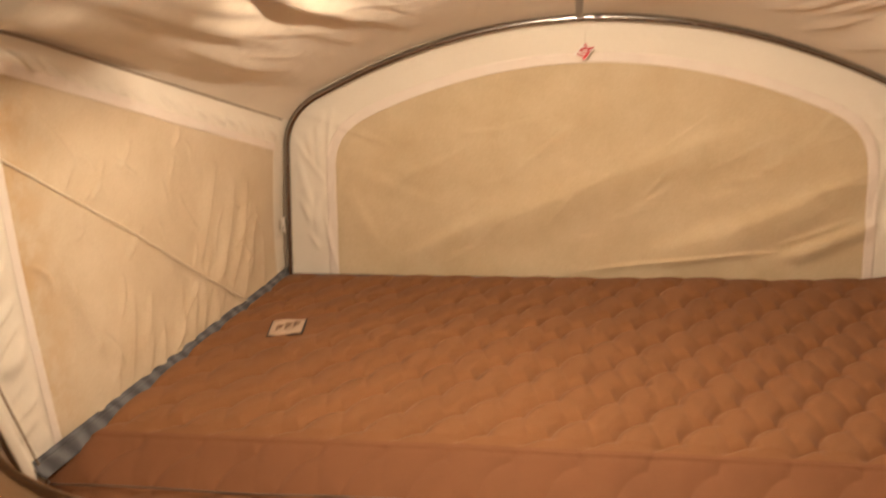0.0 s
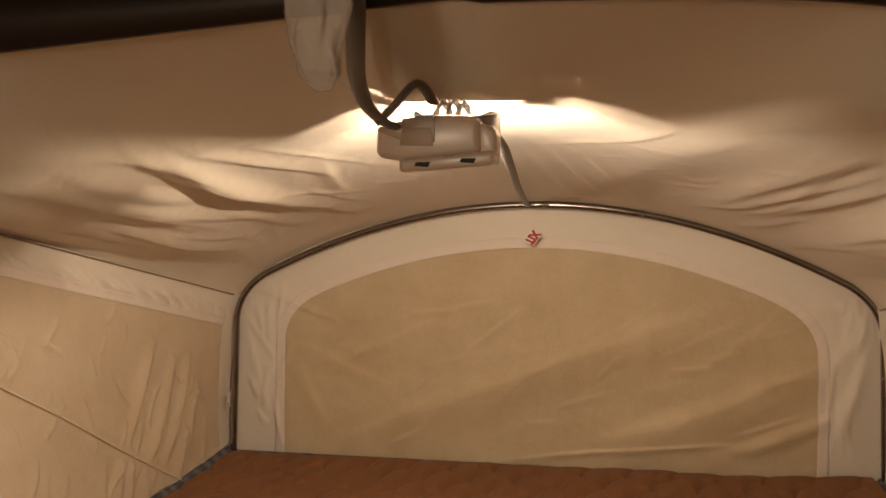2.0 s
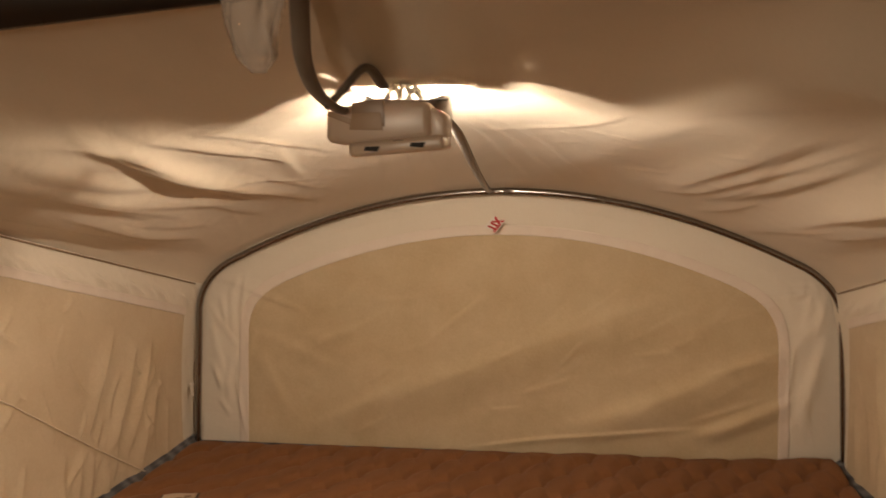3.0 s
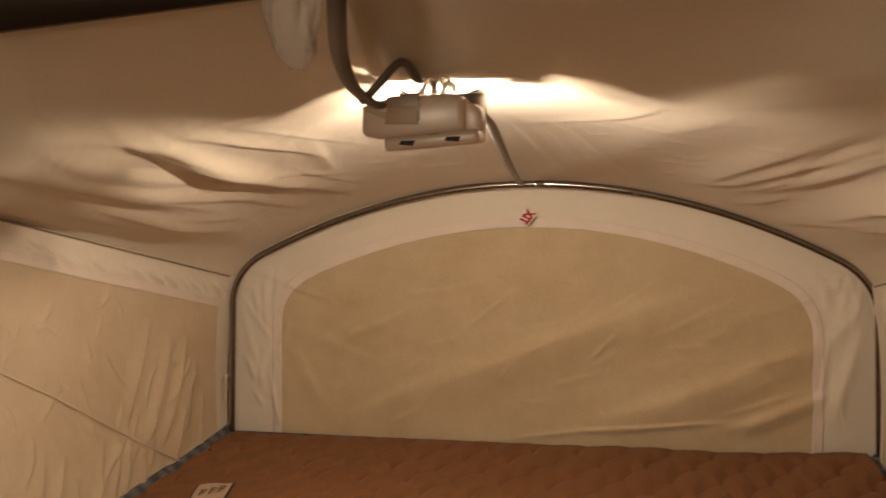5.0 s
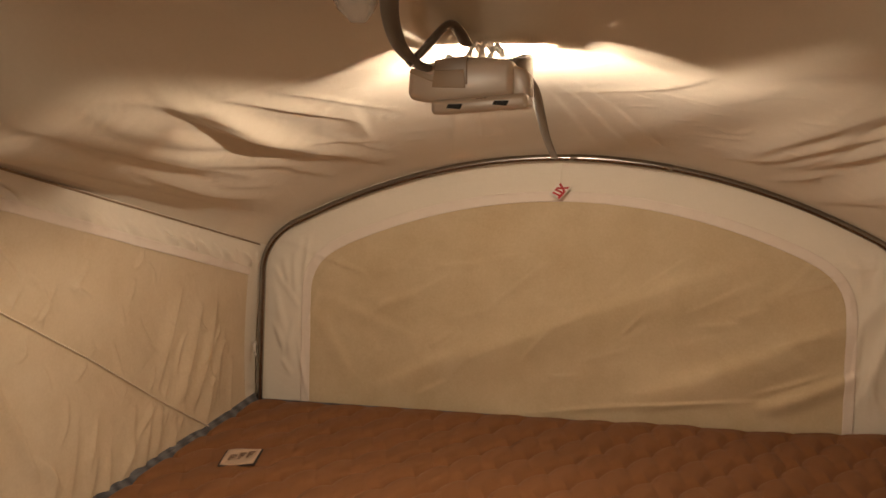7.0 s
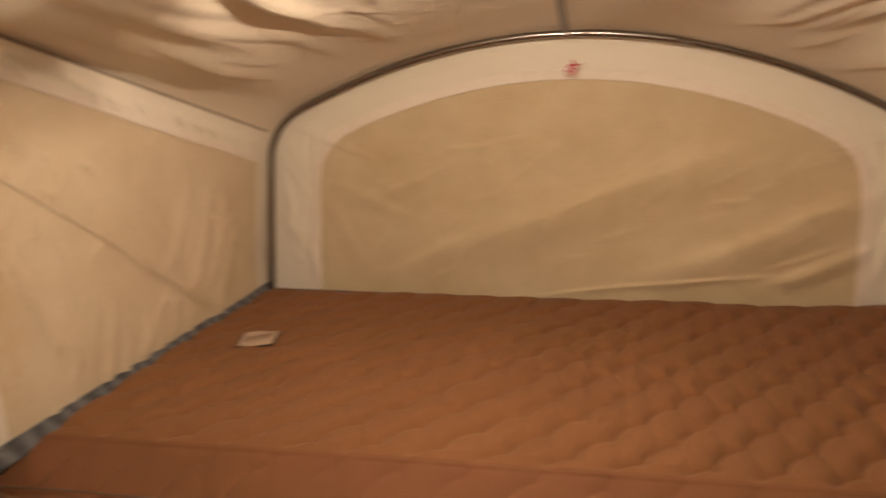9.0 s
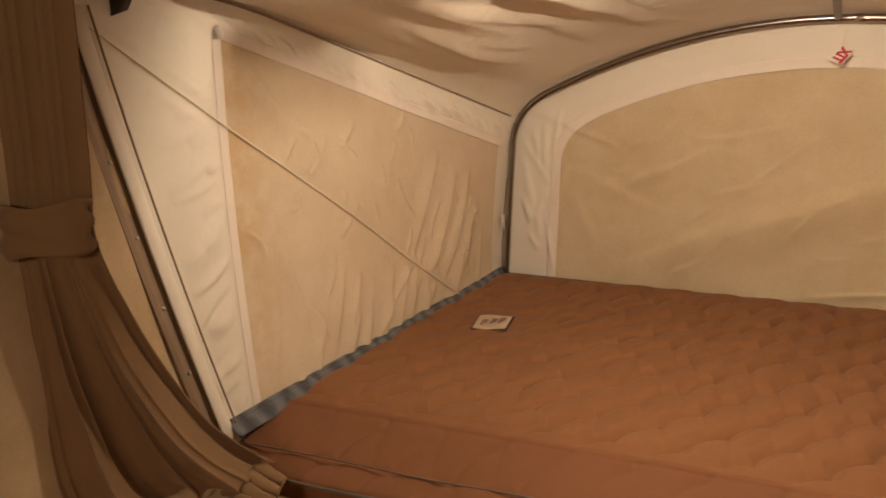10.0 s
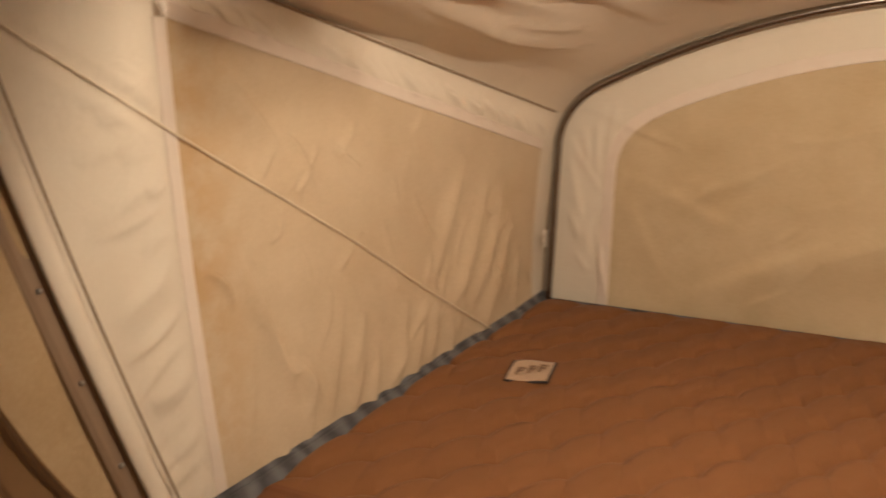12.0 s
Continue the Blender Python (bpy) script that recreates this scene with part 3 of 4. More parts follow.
corner_pole(-1)
corner_pole(1)

toggle = thing("flap_toggle", (-1.10, -1.345, 1.785), "small white toggle at the flap corner", "toggle")
tube("knob", [(-1.103, -1.350, 1.794), (-1.099, -1.347, 1.789), (-1.096, -1.344, 1.780), (-1.098, -1.343, 1.770)], [0.004, 0.007, 0.0065, 0.0035], WHITE, toggle, sides=8)

# ---- mattress ----


def quilt(X, Y):
    """Puffed cells in slanting rows: scalloped seams between the rows, short shallow ones across them."""
    ax, ay, cx, cy = 0.0665, 0.0965, 0.0650, -0.0960
    det = ax * cy - ay * cx
    U = (X * cy - Y * cx) / det
    W = (ax * Y - ay * X) / det
    u = U - 0.2 - np.floor(U - 0.2)
    W = W + 0.16 * (1 - (2 * u - 1) ** 2)
    w = W - np.floor(W)
    across = U + 0.4 * (w - 0.5)
    row_seam = np.minimum(w, 1 - w) * 0.110
    cell_seam = np.abs(across - np.round(across)) * 0.112
    e = 1 - (1 - np.clip(row_seam / 0.046, 0, 1)) ** 2.5
    f = 1 - (1 - np.clip(cell_seam / 0.034, 0, 1)) ** 2.5
    return 0.0195 * e * (0.76 + 0.24 * f)


def left_edge(y):
    return -0.995 + 0.04 * y - 0.45 * np.clip(-1.23 - y, 0, 0.13)


def mattress():
    m = thing("mattress", (0, -0.62, 0.86), "brown quilted mattress that fills the bunk", "mattress")
    x1, y1, z0, z1, r = 0.985, -0.03, 0.86, MATT, 0.022
    # section across the depth: up the front, up the slope, over the top, down the back
    prof = [(FRONT, z) for z in np.linspace(z0, 0.888, 8)]
    prof += [(p.y, p.z) for p in bez((0, FRONT, 0.894), (0, FRONT, 0.908), (0, FRONT + 0.014, 0.9146), 6)]
    prof += [(y, 0.9146 + (y - FRONT - 0.014) * 0.49) for y in np.linspace(FRONT + 0.018, CREST - 0.010, 50)]
    cut = len(prof) + 3
    prof += [(p.y, p.z) for p in bez((0, CREST - 0.008, 0.9955), (0, CREST, 1.0), (0, CREST + 0.012, z1), 7)]
    prof += [(y, z1) for y in np.linspace(CREST + 0.012, y1 - r, 360)[1:]]
    prof += [(y1 - r + r * math.sin(a), z1 - r + r * math.cos(a)) for a in np.linspace(0.1, math.pi / 2, 7)]
    prof += [(y1, z) for z in np.linspace(z1 - r, z0, 10)[1:]]
    prof = np.array(prof)
    seg = np.concatenate([[0], np.cumsum(np.linalg.norm(np.diff(prof, axis=0), axis=1))])
    nrm = np.gradient(prof, axis=0)
    nrm = np.stack([-nrm[:, 1], nrm[:, 0]], -1)
    nrm /= np.linalg.norm(nrm, axis=1)[:, None]
    u = np.linspace(0, 1, 620)[:, None]
    py, pz = prof[:, 0][None, :], prof[:, 1][None, :]
    x0 = left_edge(py)
    X = x0 + (x1 - x0) * u
    S = np.repeat(seg[None, :], len(u), 0)
    q = quilt(X + 0.005 * np.sin(S * 9) + 0.02, S + 0.005 * np.sin(X * 7)) - 0.012
    soft = 0.008 * noise_field(X[::6, ::3], S[::6, ::3], 1.6, 2.0, 5.0)
    soft = np.repeat(np.repeat(soft, 6, 0)[: X.shape[0]], 3, 1)[:, : X.shape[1]]
    for ax in (0, 1):
        soft = np.apply_along_axis(lambda c: np.convolve(np.pad(c, 15, mode="edge"), np.ones(31) / 31, mode="valid"), ax, soft)
    crest = float(np.interp(cut, np.arange(len(seg)), seg))
    q = q * np.clip((-0.04 - py) / 0.06, 0.25, 1) * np.clip(np.abs(S - crest) / 0.03, 0.15, 1) * np.where(S < crest, 0.35, 1.0)
    end = np.minimum(X - x0, x1 - X)
    drop = np.where(end < r, r - np.sqrt(np.clip(r * r - (r - end) ** 2, 0, None)), 0)
    bulge = np.clip((X - 0.45) / 0.5, 0, 1) ** 2 * np.clip((py + 0.5) / 0.5, 0, 1) * 0.03
    flat = np.clip((np.hypot((X + 0.822) / 0.08, (py + 0.584) / 0.10) - 1) / 0.5, 0, 1)
    off = q * (0.25 + 0.75 * flat) + soft * flat
    Yg = py + nrm[:, 0][None, :] * off
    Zg = pz + nrm[:, 1][None, :] * off - np.where(pz > z0 + 0.03, drop, 0) + np.where(pz > 0.95, bulge, 0)
    P = np.stack([X, Yg, Zg], -1)
    # close both ends down to the bottom
    lo = P[:1].copy()
    hi = P[-1:].copy()
    lo[..., 2] = z0
    hi[..., 2] = z0
    P = np.vstack([lo, P, hi])
    sheet("cover", P[:, cut:], QUILT, m)
    sheet("border", P[:, :cut + 1], SLOPE_SHADE, m, "sloping quilted border of the mattress, shade put into its brown")
    xs = np.linspace(-1.03, 0.97, 60)
    tube("piping", [(x, FRONT - 0.002, 0.904 + 0.003 * math.sin(x * 9)) for x in xs], 0.004, WIRE, m, "thin dark piping along the lower edge", sides=6)
    # sewn label with a dark border
    c = [(-0.877, -0.541), (-0.790, -0.510), (-0.766, -0.632), (-0.854, -0.655)]

    def patch(name, grow, up, mat, label):
        cx, cy = sum(p[0] for p in c) / 4, sum(p[1] for p in c) / 4
        q = [(cx + (x - cx) * grow, cy + (y - cy) * grow) for x, y in c]
        g = np.zeros((12, 12, 3))
        for i in range(12):
            for j in range(12):
                s, t = i / 11, j / 11
                a = [q[0][k] * (1 - s) * (1 - t) + q[1][k] * s * (1 - t) + q[2][k] * s * t + q[3][k] * (1 - s) * t for k in (0, 1)]
                g[i, j] = (a[0], a[1], MATT + up - 0.003 + 0.002 * math.sin(5 * s + 3 * t))
        return sheet(name, g, mat, m, label, thick=0.002)

    patch("label_border", 1.07, 0.006, INK, "dark stitched border of the label")
    patch("label", 0.96, 0.0085, LABEL, "pale cloth label with illegible print")
    ux, uy, vx, vy = 0.087, 0.031, 0.023, -0.114
    for u0, v0, v1 in ((0.22, 0.45, 0.80), (0.48, 0.35, 0.72), (0.72, 0.28, 0.66)):
        for du, lo_v, hi_v, half in ((0.0, v0, v1, 0.0032), (0.075, v0, v0 + 0.07, 0.0075), (0.05, 0.5 * (v0 + v1) - 0.04, 0.5 * (v0 + v1) + 0.03, 0.0060)):
            mid = 0.5 * (lo_v + hi_v)
            px, py1 = c[0][0] + (u0 + du) * ux + mid * vx, c[0][1] + (u0 + du) * uy + mid * vy
            bm = box_bm((-half, -0.5 * (hi_v - lo_v) * 0.116, -0.0008), (half, 0.5 * (hi_v - lo_v) * 0.116, 0.0010), 0.0005, 1)
            bm.transform(pose(px, py1, MATT + 0.0085, 0, 0, 11))
            part("print_bar", bm, PRINT, m, smooth=False)
    return m


mattress()

# ---- blue cloth skirt round the mattress ----


def skirt(name, start, end, inward, width, rise, ruffle=0.0010):
    """A ruffled strip of cloth tucked between the mattress and the canvas."""
    n, k = 260, 9
    s = np.linspace(0, 1, n)[:, None]
    t = np.linspace(0, 1, k)[None, :]
    a, b, w = np.array(start), np.array(end), np.array(inward)
    P = a + (b - a) * s[..., None] + w * (width * t)[..., None]
    length = float(np.linalg.norm(b - a))
    ruff = ruffle * noise_field(s * length + 0 * t + 0.9 * t * width / 0.08 * 0.06, t + 0 * s, 20, 0.8, 4.0)
    P[..., 2] += rise * (1 - t) ** 1.3 + ruff * np.sin(np.pi * np.clip(t * 1.1, 0, 1)) - 0.012 * t
    top = thing(name, tuple((a + b) / 2))
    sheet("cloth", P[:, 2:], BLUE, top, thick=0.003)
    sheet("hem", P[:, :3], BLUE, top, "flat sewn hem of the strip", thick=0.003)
    return top


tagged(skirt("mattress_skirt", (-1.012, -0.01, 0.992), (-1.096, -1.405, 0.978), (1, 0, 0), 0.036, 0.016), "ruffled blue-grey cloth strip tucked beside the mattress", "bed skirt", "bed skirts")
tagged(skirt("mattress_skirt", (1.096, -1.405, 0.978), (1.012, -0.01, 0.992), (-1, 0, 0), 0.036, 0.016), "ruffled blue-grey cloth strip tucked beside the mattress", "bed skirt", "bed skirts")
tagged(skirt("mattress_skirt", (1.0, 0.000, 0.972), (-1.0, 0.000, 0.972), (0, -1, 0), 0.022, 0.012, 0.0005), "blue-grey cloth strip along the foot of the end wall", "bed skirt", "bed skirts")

# ---- cords ----
cord = thing("tension_rope", (-1.05, -0.6, 1.0), "pale cord stretched slantwise across the side wall", "rope")
ty = np.linspace(ROPE_WAY[0, 0], ROPE_WAY[-1, 0], 60)
tz = np.interp(ty, ROPE_WAY[:, 0], ROPE_WAY[:, 1])
ta = ty / pole_at(tz)[1]
lift = relief_side(-1, -ty, tz) * np.clip((1 - ta) / 0.04, 0, 1)
lift = np.convolve(np.pad(lift, 10, mode="edge"), np.ones(21) / 21, mode="valid")
track = side_point(-1, ta, tz, lift + 0.0045)
tube("line", track.tolist(), 0.0017, CORD, cord, sides=6)
wire = thing("bed_cord", (-0.8, -1.37, 0.93), "thin grey cord lying along the sloping mattress border", "cord")
tube("line", smooth_path([(-1.075, -1.370, 0.936), (-0.90, -1.366, 0.938), (-0.65, -1.368, 0.937), (-0.40, -1.362, 0.940), (0.1, -1.366, 0.938), (0.9, -1.364, 0.939)], 10), 0.0017, WIRE, wire, sides=6)

# ---- exit tag ----
tag = thing("exit_tag", (-0.022, -0.03, 1.70), "small white hanging tag with red letters", "tag")
# the card hangs askew: one edge leans up, the other down
SKEW = Matrix(((math.cos(math.radians(52)), 0, math.cos(math.radians(-24)), -0.023), (0, 1, 0, -0.034), (math.sin(math.radians(52)), 0, math.sin(math.radians(-24)), 1.703), (0, 0, 0, 1)))
bm = box_bm((-0.0215, -0.0008, -0.0195), (0.0215, 0.0008, 0.0195), 0.0006, 1)
bm.transform(SKEW)
bmesh.ops.recalc_face_normals(bm, faces=bm.faces)
part("card", bm, WHITE, tag, smooth=False)
font = bpy.data.curves.new("tag_text", "FONT")
font.body, font.size, font.align_x, font.align_y, font.extrude, font.offset = "XIT", 0.030, "CENTER", "CENTER", 0.0004, 0.0019
helper = new("tag_text", font)
bpy.context.view_layer.update()
me = bpy.data.meshes.new_from_object(helper.evaluated_get(bpy.context.evaluated_depsgraph_get()))
bpy.data.objects.remove(helper)
me.transform(Matrix.Translation((0, -0.0014, 0)) @ SKEW @ Matrix(((-0.92, 0, 0, 0.002), (0, 0, -1, 0), (0, 1.25, 0, 0), (0, 0, 0, 1))))
finish("lettering", me, RED, tag, "red printed letters", smooth=False)
tube("loop", [(-0.021, -0.030, 1.730), (-0.018, -0.028, 1.775), (-0.022, -0.030, 1.805)], 0.0010, CANVAS, tag, sides=6)

# ---- trailer round the camera ----
floor = box("floor", (-1.25, -5.2, -0.05), (1.25, 0.1, 0.0), FLOORWOOD)
tagged(floor, "brown trailer floor", "floor", kind="structure")
bed = thing("bed_platform", (0, -0.6, 0.8), "plywood bunk platform under the mattress", "bed platform", kind="structure")
box("board", (-1.14, -1.52, 0.83), (1.14, 0.06, 0.86), PLY, bed)
box("front_panel", (-1.14, -1.52, 0.0), (1.14, -1.49, 0.83), PLY, bed)
roof = box("trailer_roof", (-1.25, -5.2, 2.19), (1.25, NEAR + 0.02, 2.23), DARKWOOD)
tagged(roof, "dark brown panelled underside of the trailer roof", "roof", kind="structure")
xs = np.linspace(-1.2, 1.2, 60)
lipP = np.stack([np.stack([xs, np.full(60, y), z], -1) for y, z in ((NEAR - 0.003, near_z(xs) + 0.06), (NEAR - 0.003, near_z(xs) - 0.001), (NEAR - 0.035, near_z(xs) - 0.004), (NEAR - 0.035, np.full(60, 2.20)))], 1)
lip = sheet("roof_lip", lipP, DARKWOOD, None, thick=0.004)
tagged(lip, "dark edge board of the trailer roof", "trim", kind="structure")


def trailer_side(name, sign):
    """Tan canvas from the slanting pole back along the trailer."""
    a = np.linspace(0, 1, 120)[:, None] ** 1.8
    z = np.linspace(0.90, 2.2, 50)[None, :]
    px, py = pole_at(z)
    Yg = (py - 0.004) * (1 - a) + -5.2 * a
    Xg = sign * ((px + 0.003) * (1 - np.clip(a * 4, 0, 1)) + 1.15 * np.clip(a * 4, 0, 1) + 0.008 * noise_field(Yg, z + 0 * a, 6, 1.5, 40.0))
    w = sheet(name, np.stack([Xg, Yg, z + 0 * a], -1), SIDE_TAN, None, thick=-0.003 * sign)
    tagged(w, "stained tan canvas side of the trailer", "tent wall", kind="structure")
    s = box(name + "_lower", (min(sign * 1.15, sign * 1.18), -5.2, 0.0), (max(sign * 1.15, sign * 1.18), -1.49, 0.905), PLY)
    tagged(s, "plywood lower side of the trailer", "wall", kind="structure")


trailer_side("wall_side_west", -1)
trailer_side("wall_side_east", 1)
back = box("wall_south", (-1.25, -5.24, 0), (1.25, -5.2, 2.2), SIDE_TAN)
tagged(back, "tan canvas far end of the trailer", "tent wall", kind="structure")
# unseen lamp added behind the camera to fill the room side
lamp_in = thing("fill_lamp", (-0.25, -4.1, 2.19), "unseen warm fill lamp added under the trailer roof", "ceiling lamp")
lamp_data = bpy.data.lights.new("fill_light", "POINT")
lamp_data.energy, lamp_data.color, lamp_data.shadow_soft_size = TRAILER_FILL, WARM, 0.08
lo = new("fill_light", lamp_data)
lo.parent = lamp_in
lo.location = (0, 0, -0.13)
box("base", (-0.35, -4.2, 2.165), (-0.15, -4.0, 2.19), PLASTIC, lamp_in, bevel=0.008)

# bench beside the bunk's inner corner
bench = thing("side_bench", (-0.95, -1.9, 0), "beige bench box against the trailer side", "bench")
box("box", (-1.148, -2.45, 0.0), (-0.86, -1.523, 0.90), PLY, bench)
part("cushion", box_bm((-1.146, -2.44, 0.90), (-0.85, -1.56, 0.955), 0.018, 3), SIDE_TAN, bench, "pale beige cushion")

# ---- curtain ----


def curtain():
    """A gathered curtain, tied once and tucked onto the bed's front at its foot."""
    c = thing("curtain", (-1.05, -1.8, 0.95), "khaki brown curtain gathered and tied beside the bunk", "curtain")
    nu, nv = 240, 160
    u = np.linspace(0, 1, nu)[:, None]
    v = np.linspace(0, 1, nv)[None, :]
    # left and right borders down the curtain: (v, x, y, z)
    keys = np.array([0.0, 0.28, 0.50, 0.58, 0.75, 0.90, 1.0])
    L = np.array([[-1.13, -1.86, 2.16], [-1.135, -1.86, 1.82], [-1.135, -1.85, 1.54], [-1.135, -1.85, 1.45], [-1.122, -1.85, 1.22], [-1.090, -1.85, 1.04], [-1.055, -1.84, 0.955]])
    R = np.array([[-0.985, -1.83, 2.16], [-0.990, -1.83, 1.82], [-0.988, -1.83, 1.54], [-0.992, -1.83, 1.46], [-0.965, -1.75, 1.27], [-0.920, -1.63, 1.07], [-0.865, -1.50, 0.965]])
    f = lambda A: np.stack([np.interp(v[0], keys, A[:, k]) for k in range(3)], -1)
    sm = lambda A: np.stack([np.convolve(np.pad(A[:, k], 9, mode="edge"), np.ones(19) / 19, mode="valid") for k in range(3)], -1)
    Lv, Rv = sm(f(L)), sm(f(R))
    P = Lv[None] + (Rv - Lv)[None] * u[..., None]
    across = (Rv - Lv) / np.linalg.norm(Rv - Lv, axis=1)[:, None]
    out = np.cross(across, np.array([0, 0, 1.0]))
    tie = np.exp(-((v - 0.54) / 0.05) ** 2)
    drift = 0.12 * noise_field(u * 1.0 + 0 * v, v + 0 * u, 1.5, 2.0, 2.0)
    ph = (u + drift * np.clip(v - 0.5, 0, 1) * 1.6) * 2 * math.pi
    crest = lambda a: 1 - 2 * np.abs(np.sin(a / 2)) ** 0.7
    pleat = 0.75 * crest(ph * 2.2 + 1.9 + 0.8 * v) + 0.24 * crest(ph * 4.6 + 1.0 + 2 * v) + 0.20 * np.sin(ph * 1.3 + 3 * v)
    amp = (0.010 + 0.034 * np.clip((v - 0.55) / 0.4, 0, 1)) * (1 - 0.4 * tie)
    P += out[None] * (pleat * amp)[..., None]
    P[..., 0] += 0.010 * np.cos(ph * 3.5 + 0.6) * np.clip((v - 0.5) * 2, 0, 1)
    # crumpled hem
    hem = np.clip((v - 0.86) / 0.14, 0, 1) ** 1.5
    P[..., 2] += hem * 0.035 * np.abs(noise_field(u + 0 * v, v + 0 * u, 7, 5, 8.0))
    P[..., 1] += hem * 0.03 * noise_field(u + 0 * v, v + 0 * u, 6, 4, 18.0)
    sheet("cloth", P, KHAKI, c, thick=0.003)
    # tie band
    z = np.linspace(1.455, 1.535, 12)[None, :]
    a = np.linspace(0, 2 * math.pi, 80)[:, None]
    B = np.stack([-1.068 + 0.079 * np.cos(a) + 0 * z, -1.842 + 0.042 * np.sin(a) + 0 * z, z + 0.010 * np.cos(a) * 1.0 + 0.004 * np.sin(3 * a + 30 * z)], -1)
    B[..., 0:2] += (0.003 * np.sin(z * 160 + 2 * a))[..., None]
    sheet("tie_band", B[:-1], KHAKI, c, "band of the same cloth tied round the curtain", thick=0.004, close_u=True)
    # loose roll of cloth at the hem
    rng = random.Random(4)
    for k in range(4):
        y0 = -1.53 - 0.035 * k
        pts = smooth_path([(-1.02 + 0.03 * k, y0, 0.950), (-0.98 + 0.025 * k, y0 + 0.015, 0.972 - 0.006 * k), (-0.93 + 0.02 * k, y0 + 0.01, 0.968 - 0.008 * k), (-0.885 + 0.012 * k, y0 + 0.02, 0.950)], 8)
        tube("hem_fold", pts, [0.010 + 0.010 * math.sin(math.pi * i / (len(pts) - 1)) + rng.uniform(-0.001, 0.001) for i in range(len(pts))], KHAKI, c, sides=12)
    return c


curtain()

# ---- bunk lamp ----
bunk_lamp = thing("bunk_lamp", (-0.075, -1.37, 1.92), "ivory plastic twin bunk lamp with bare lit bulbs", "lamp")


def prism(outline, y0, y1, bevel):
    """An outline (x, z) drawn out from y0 to y1, with rounded edges."""
    bm = bmesh.new()
    front = bm.faces.new([bm.verts.new((x, y0, z)) for x, z in outline])
    back = bmesh.ops.extrude_face_region(bm, geom=[front])
    bmesh.ops.translate(bm, verts=[g for g in back["geom"] if isinstance(g, bmesh.types.BMVert)], vec=(0, y1 - y0, 0))
    bmesh.ops.recalc_face_normals(bm, faces=bm.faces)
    bmesh.ops.bevel(bm, geom=bm.edges[:], offset=bevel, segments=5, profile=0.5, affect="EDGES", clamp_overlap=True)
    return bm


part("housing", prism([(-0.174, 1.946), (-0.172, 1.994), (-0.132, 2.005), (-0.060, 2.013), (-0.004, 2.009), (-0.002, 1.950), (-0.126, 1.938)], -1.404, -1.335, 0.012), PLASTIC, bunk_lamp)
part("end_cap", prism([(-0.010, 1.946), (-0.010, 2.002), (0.010, 1.996), (0.022, 1.986), (0.023, 1.948)], -1.394, -1.332, 0.009), PLASTIC, bunk_lamp)
part("switch_tray", prism([(-0.130, 1.921), (-0.131, 1.944), (0.021, 1.957), (0.023, 1.933)], -1.426, -1.338, 0.008), PLASTIC, bunk_lamp)
part("tape_wrap", prism([(-0.130, 1.970), (-0.129, 2.0075), (-0.077, 2.0145), (-0.076, 1.970)], -1.4055, -1.336, 0.0014), WRAP, bunk_lamp, "dark brown tape round the housing")
part("tape_patch", prism([(-0.133, 1.965), (-0.129, 1.991), (-0.082, 1.993), (-0.079, 1.964)], -1.4070, -1.400, 0.0007), TAPE_BROWN, bunk_lamp, "brownish tape patch")
part("tape_tail", prism([(-0.170, 1.988), (-0.166, 1.995), (-0.128, 1.982), (-0.131, 1.973)], -1.4062, -1.400, 0.0006), TAPE_BROWN, bunk_lamp, "brownish tape tail")
for sx, sz in ((-0.092, 1.9345), (-0.019, 1.9405)):
    bm = prism([(-0.014, -0.0025), (-0.011, 0.0040), (0.013, 0.0045), (0.009, -0.0040)], -1.4265, -1.4225, 0.001)
    bmesh.ops.translate(bm, verts=bm.verts, vec=(sx, 0, sz))
    part("switch_slot", bm, SLOT, bunk_lamp, "dark switch slot")
for k in range(3):
    bx = -0.058 + 0.006 * k
    part("print_bar", box_bm((bx, -1.4248, 1.9465 + 0.0005 * k), (bx + 0.0035, -1.4236, 1.9480 + 0.0005 * k)), PRINT, bunk_lamp, smooth=False)
for bx in (-0.090, -0.050):
    bm = bmesh.new()
    bmesh.ops.create_uvsphere(bm, u_segments=18, v_segments=12, radius=0.0055)
    bmesh.ops.translate(bm, verts=bm.verts, vec=(bx, -1.300, 1.985))
    part("bulb", bm, GLOW, bunk_lamp, "small lit bulb")
    tube("socket", [(bx, -1.338, 1.978), (bx, -1.322, 1.981), (bx, -1.308, 1.984)], 0.006, ALU, bunk_lamp, "metal bulb socket", sides=12)
# curved plate added behind the bulbs to keep their light off the near roof
line = [(-0.136, -1.258), (-0.134, -1.285), (-0.126, -1.306), (-0.110, -1.3165), (-0.015, -1.3165), (0.004, -1.306), (0.011, -1.285), (0.013, -1.258)]
baffle = np.array([[(x, y, z) for z in ((1.962, 1.985, 2.000, 2.016) if -0.12 < x < 0.0 else ((1.9815 if x < 0 else 1.9865), 1.996, 2.010, 2.024))] for x, y in line])
sheet("light_baffle", baffle, ALU, bunk_lamp, "added metal plate that keeps bulb light off the near roof", thick=-0.001)
# hidden side plate added to darken the upper side wall
part("side_baffle", box_bm((-0.176, -1.303, 1.9535), (-0.174, -1.262, 1.9700)), ALU, bunk_lamp, "hidden side plate added to darken the upper wall", smooth=False)
# lip added to stop bulb light leaking onto the near roof
part("baffle_top", box_bm((-0.137, -1.3185, 2.0165), (0.014, -1.2915, 2.0180)), ALU, bunk_lamp, "added upper lip that stops light leaking to the near roof", smooth=False)
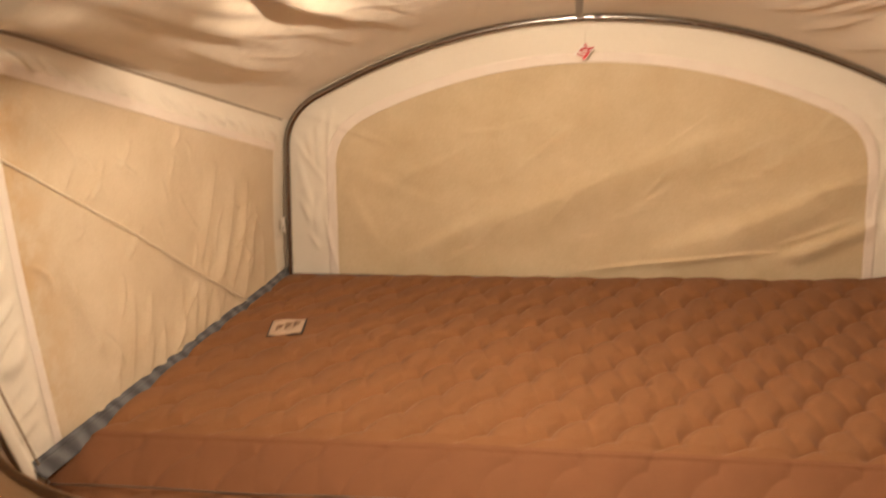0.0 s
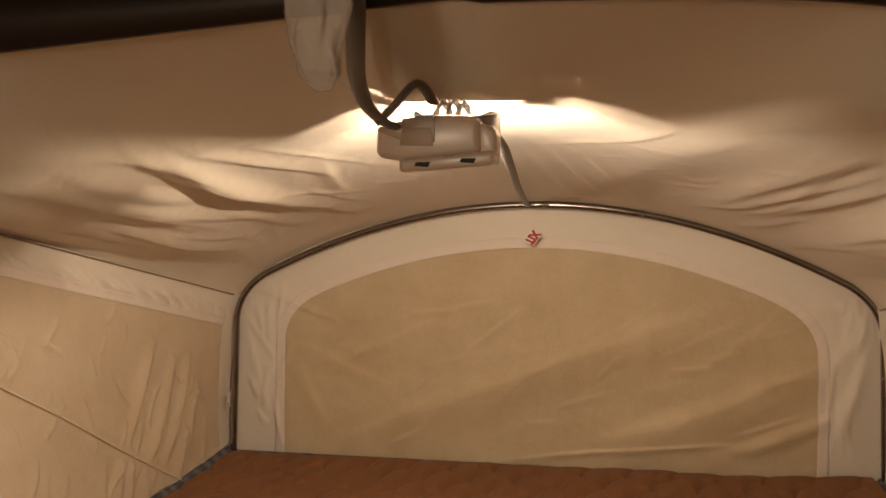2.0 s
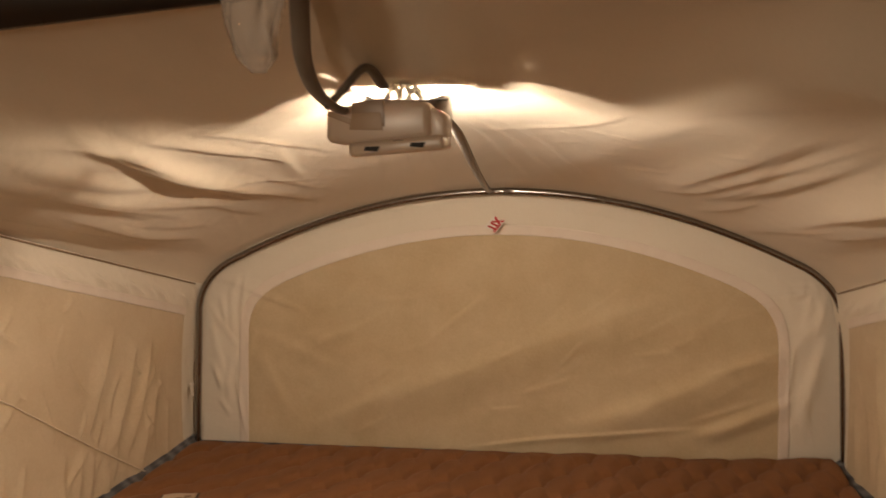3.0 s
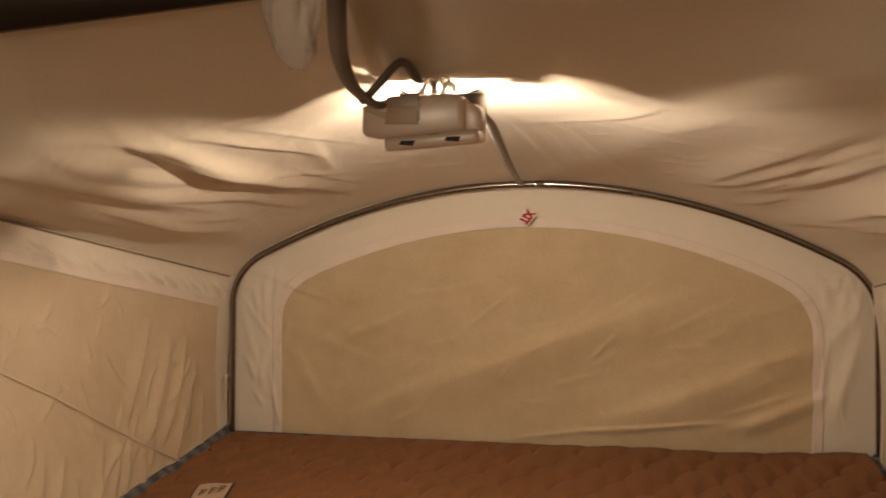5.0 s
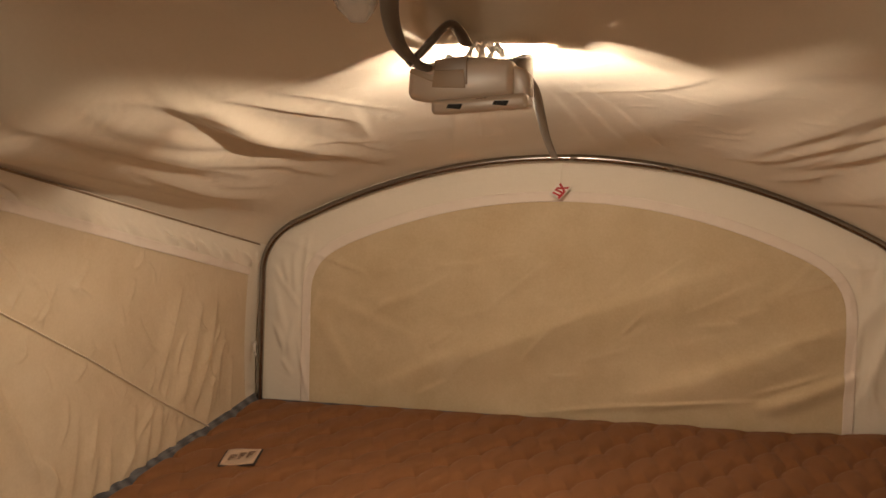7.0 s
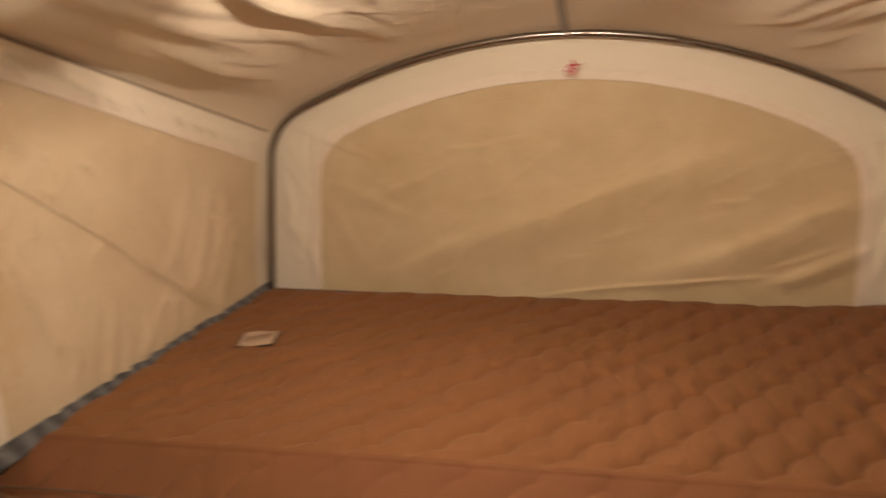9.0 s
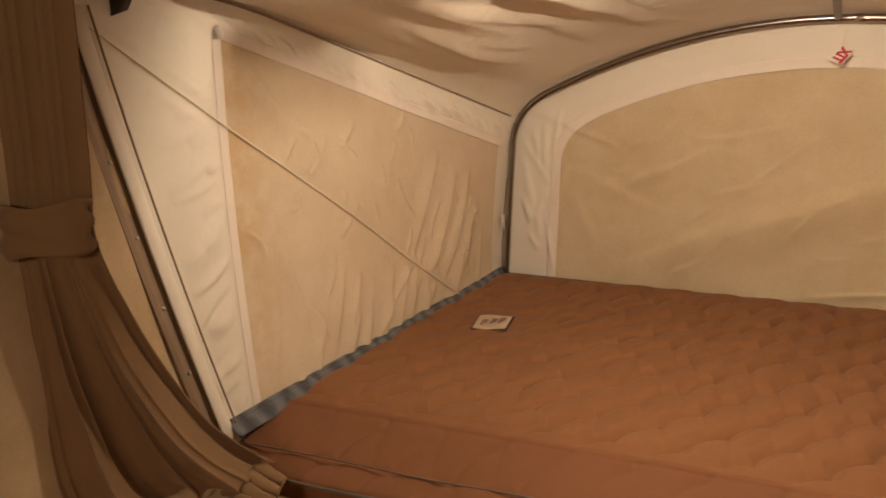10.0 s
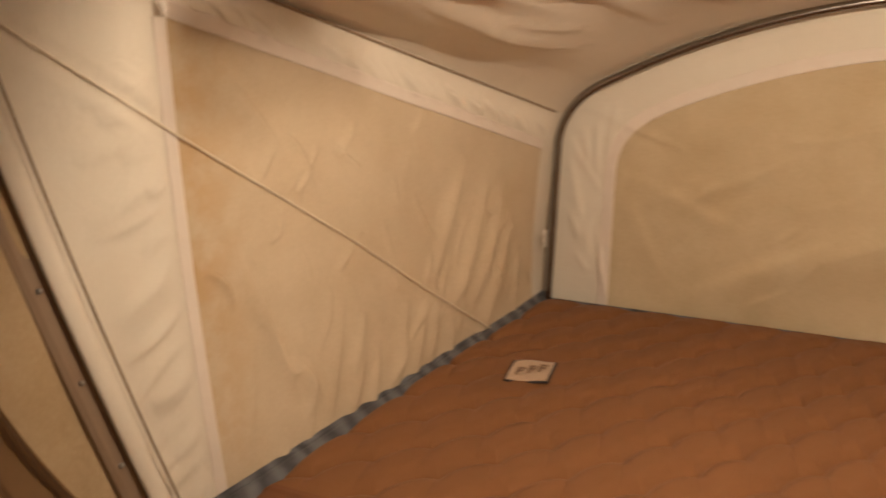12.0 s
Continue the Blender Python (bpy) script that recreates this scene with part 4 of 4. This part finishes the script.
for x, z, w in ((-0.080, 2.034, 0.012), (-0.061, 2.040, 0.009), (-0.044, 2.031, 0.011)):
    tube("glass_piece", smooth_path([(x - w, -1.312, 2.012), (x - 0.4 * w, -1.310, z), (x + 0.3 * w, -1.309, z + 0.004), (x + w, -1.312, z - 0.012)], 5), [0.0036 + 0.0034 * math.sin(k * 0.9) ** 2 for k in range(16)], GLASS, bunk_lamp, "bright bent piece of bulb glass", sides=8)

# ---- straps ----
strap = thing("roof_strap", (0, -0.7, 1.8), "grey webbing strap from the bow to the lamp", "strap", "straps at the lamp")
tube("webbing", smooth_path([(-0.037, -0.036, 1.800), (-0.029, -0.45, 1.868), (-0.010, -0.85, 1.928), (0.006, -1.15, 1.966), (0.010, -1.335, 1.985)], 10), 0.0105, STRAP, strap, sides=12, flat=0.22)
strap = thing("roof_strap", (-0.15, -1.5, 2.0), "grey webbing strap from the lamp up to the roof", "strap", "straps at the lamp")
tube("webbing", smooth_path([(-0.140, -1.405, 1.995), (-0.156, -1.42, 2.002), (-0.171, -1.47, 2.026), (-0.173, -1.52, 2.066), (-0.156, -1.59, 2.110), (-0.146, -1.625, 2.150), (-0.145, -1.64, 2.192)], 8), [0.0165] * 49, STRAP, strap, sides=14, flat=0.38)
strap = thing("roof_strap", (-0.12, -1.4, 2.0), "doubled grey webbing end at the lamp", "strap", "straps at the lamp")
tube("webbing", smooth_path([(-0.168, -1.425, 2.000), (-0.150, -1.420, 2.016), (-0.132, -1.418, 2.036), (-0.114, -1.414, 2.056), (-0.102, -1.410, 2.062), (-0.092, -1.402, 2.054), (-0.082, -1.385, 2.034)], 8), 0.0150, STRAP, strap, sides=14, flat=0.45)

# ---- plastic sleeve under the roof ----


def sleeve():
    s = thing("plastic_sleeve", (-0.115, -1.88, 2.05), "crumpled clear plastic bag hanging from the roof", "plastic bag")
    z = np.concatenate([np.linspace(2.19, 2.045, 26), np.linspace(2.040, 2.018, 10)])[None, :]
    t = (2.19 - z) / (2.19 - 2.018)
    a = np.linspace(0, 2 * math.pi, 48, endpoint=False)[:, None]
    r = (0.050 - 0.034 * t) * np.clip((1.02 - t) / 0.12, 0.02, 1) ** 0.5
    n1 = noise_field(np.cos(a) + 0 * z, np.sin(a) * 1.0 + z * 14, 2.6, 2.6, 6.0)
    r = r * (1 + 0.42 * n1)
    P = np.stack([-0.120 + 0.004 * np.sin(z * 60) + r * np.cos(a), -1.885 + 0.6 * r * np.sin(a), z + 0 * a], -1)
    sheet("film", P[:, :28], FILM, s, thick=0.0008, close_u=True)
    sheet("tip", P[:, 27:], FILM, s, "shiny gathered tip of the bag", thick=0.0008, close_u=True)


sleeve()


# ---- small things on the canvas ----
care = thing("care_tag", (-1.0, -0.07, 1.17), "small crumpled white care tag sewn to the canvas", "tag")
u = np.linspace(0, 1, 14)[:, None]
v = np.linspace(0, 1, 10)[None, :]
C = np.stack([-0.988 + 0.010 * np.sin(3 * v + 1) * u + 0 * v, -0.088 + 0.030 * v + 0.008 * np.sin(6 * u) * v, 1.195 - 0.045 * u + 0.004 * np.sin(9 * v) * u], -1)
sheet("cloth", C, WHITE, care, thick=0.001)

# two black bent bands at the foot of the curtain
for dx, dy, dz in ((0.0, 0.0, 0.0), (0.038, -0.022, -0.012)):
    loop = thing("dark_loop", (-1.05 + dx, -1.405 + dy, 0.92 + dz), "black bent loop at the foot of the curtain", "loop", "elastic loops")
    tube("band", smooth_path([(-1.075 + dx, -1.405 + dy, 0.918 + dz), (-1.062 + dx, -1.412 + dy, 0.940 + dz), (-1.038 + dx, -1.405 + dy, 0.943 + dz), (-1.020 + dx, -1.396 + dy, 0.920 + dz)], 8), 0.0050, SLOT, loop, sides=8, flat=0.6)
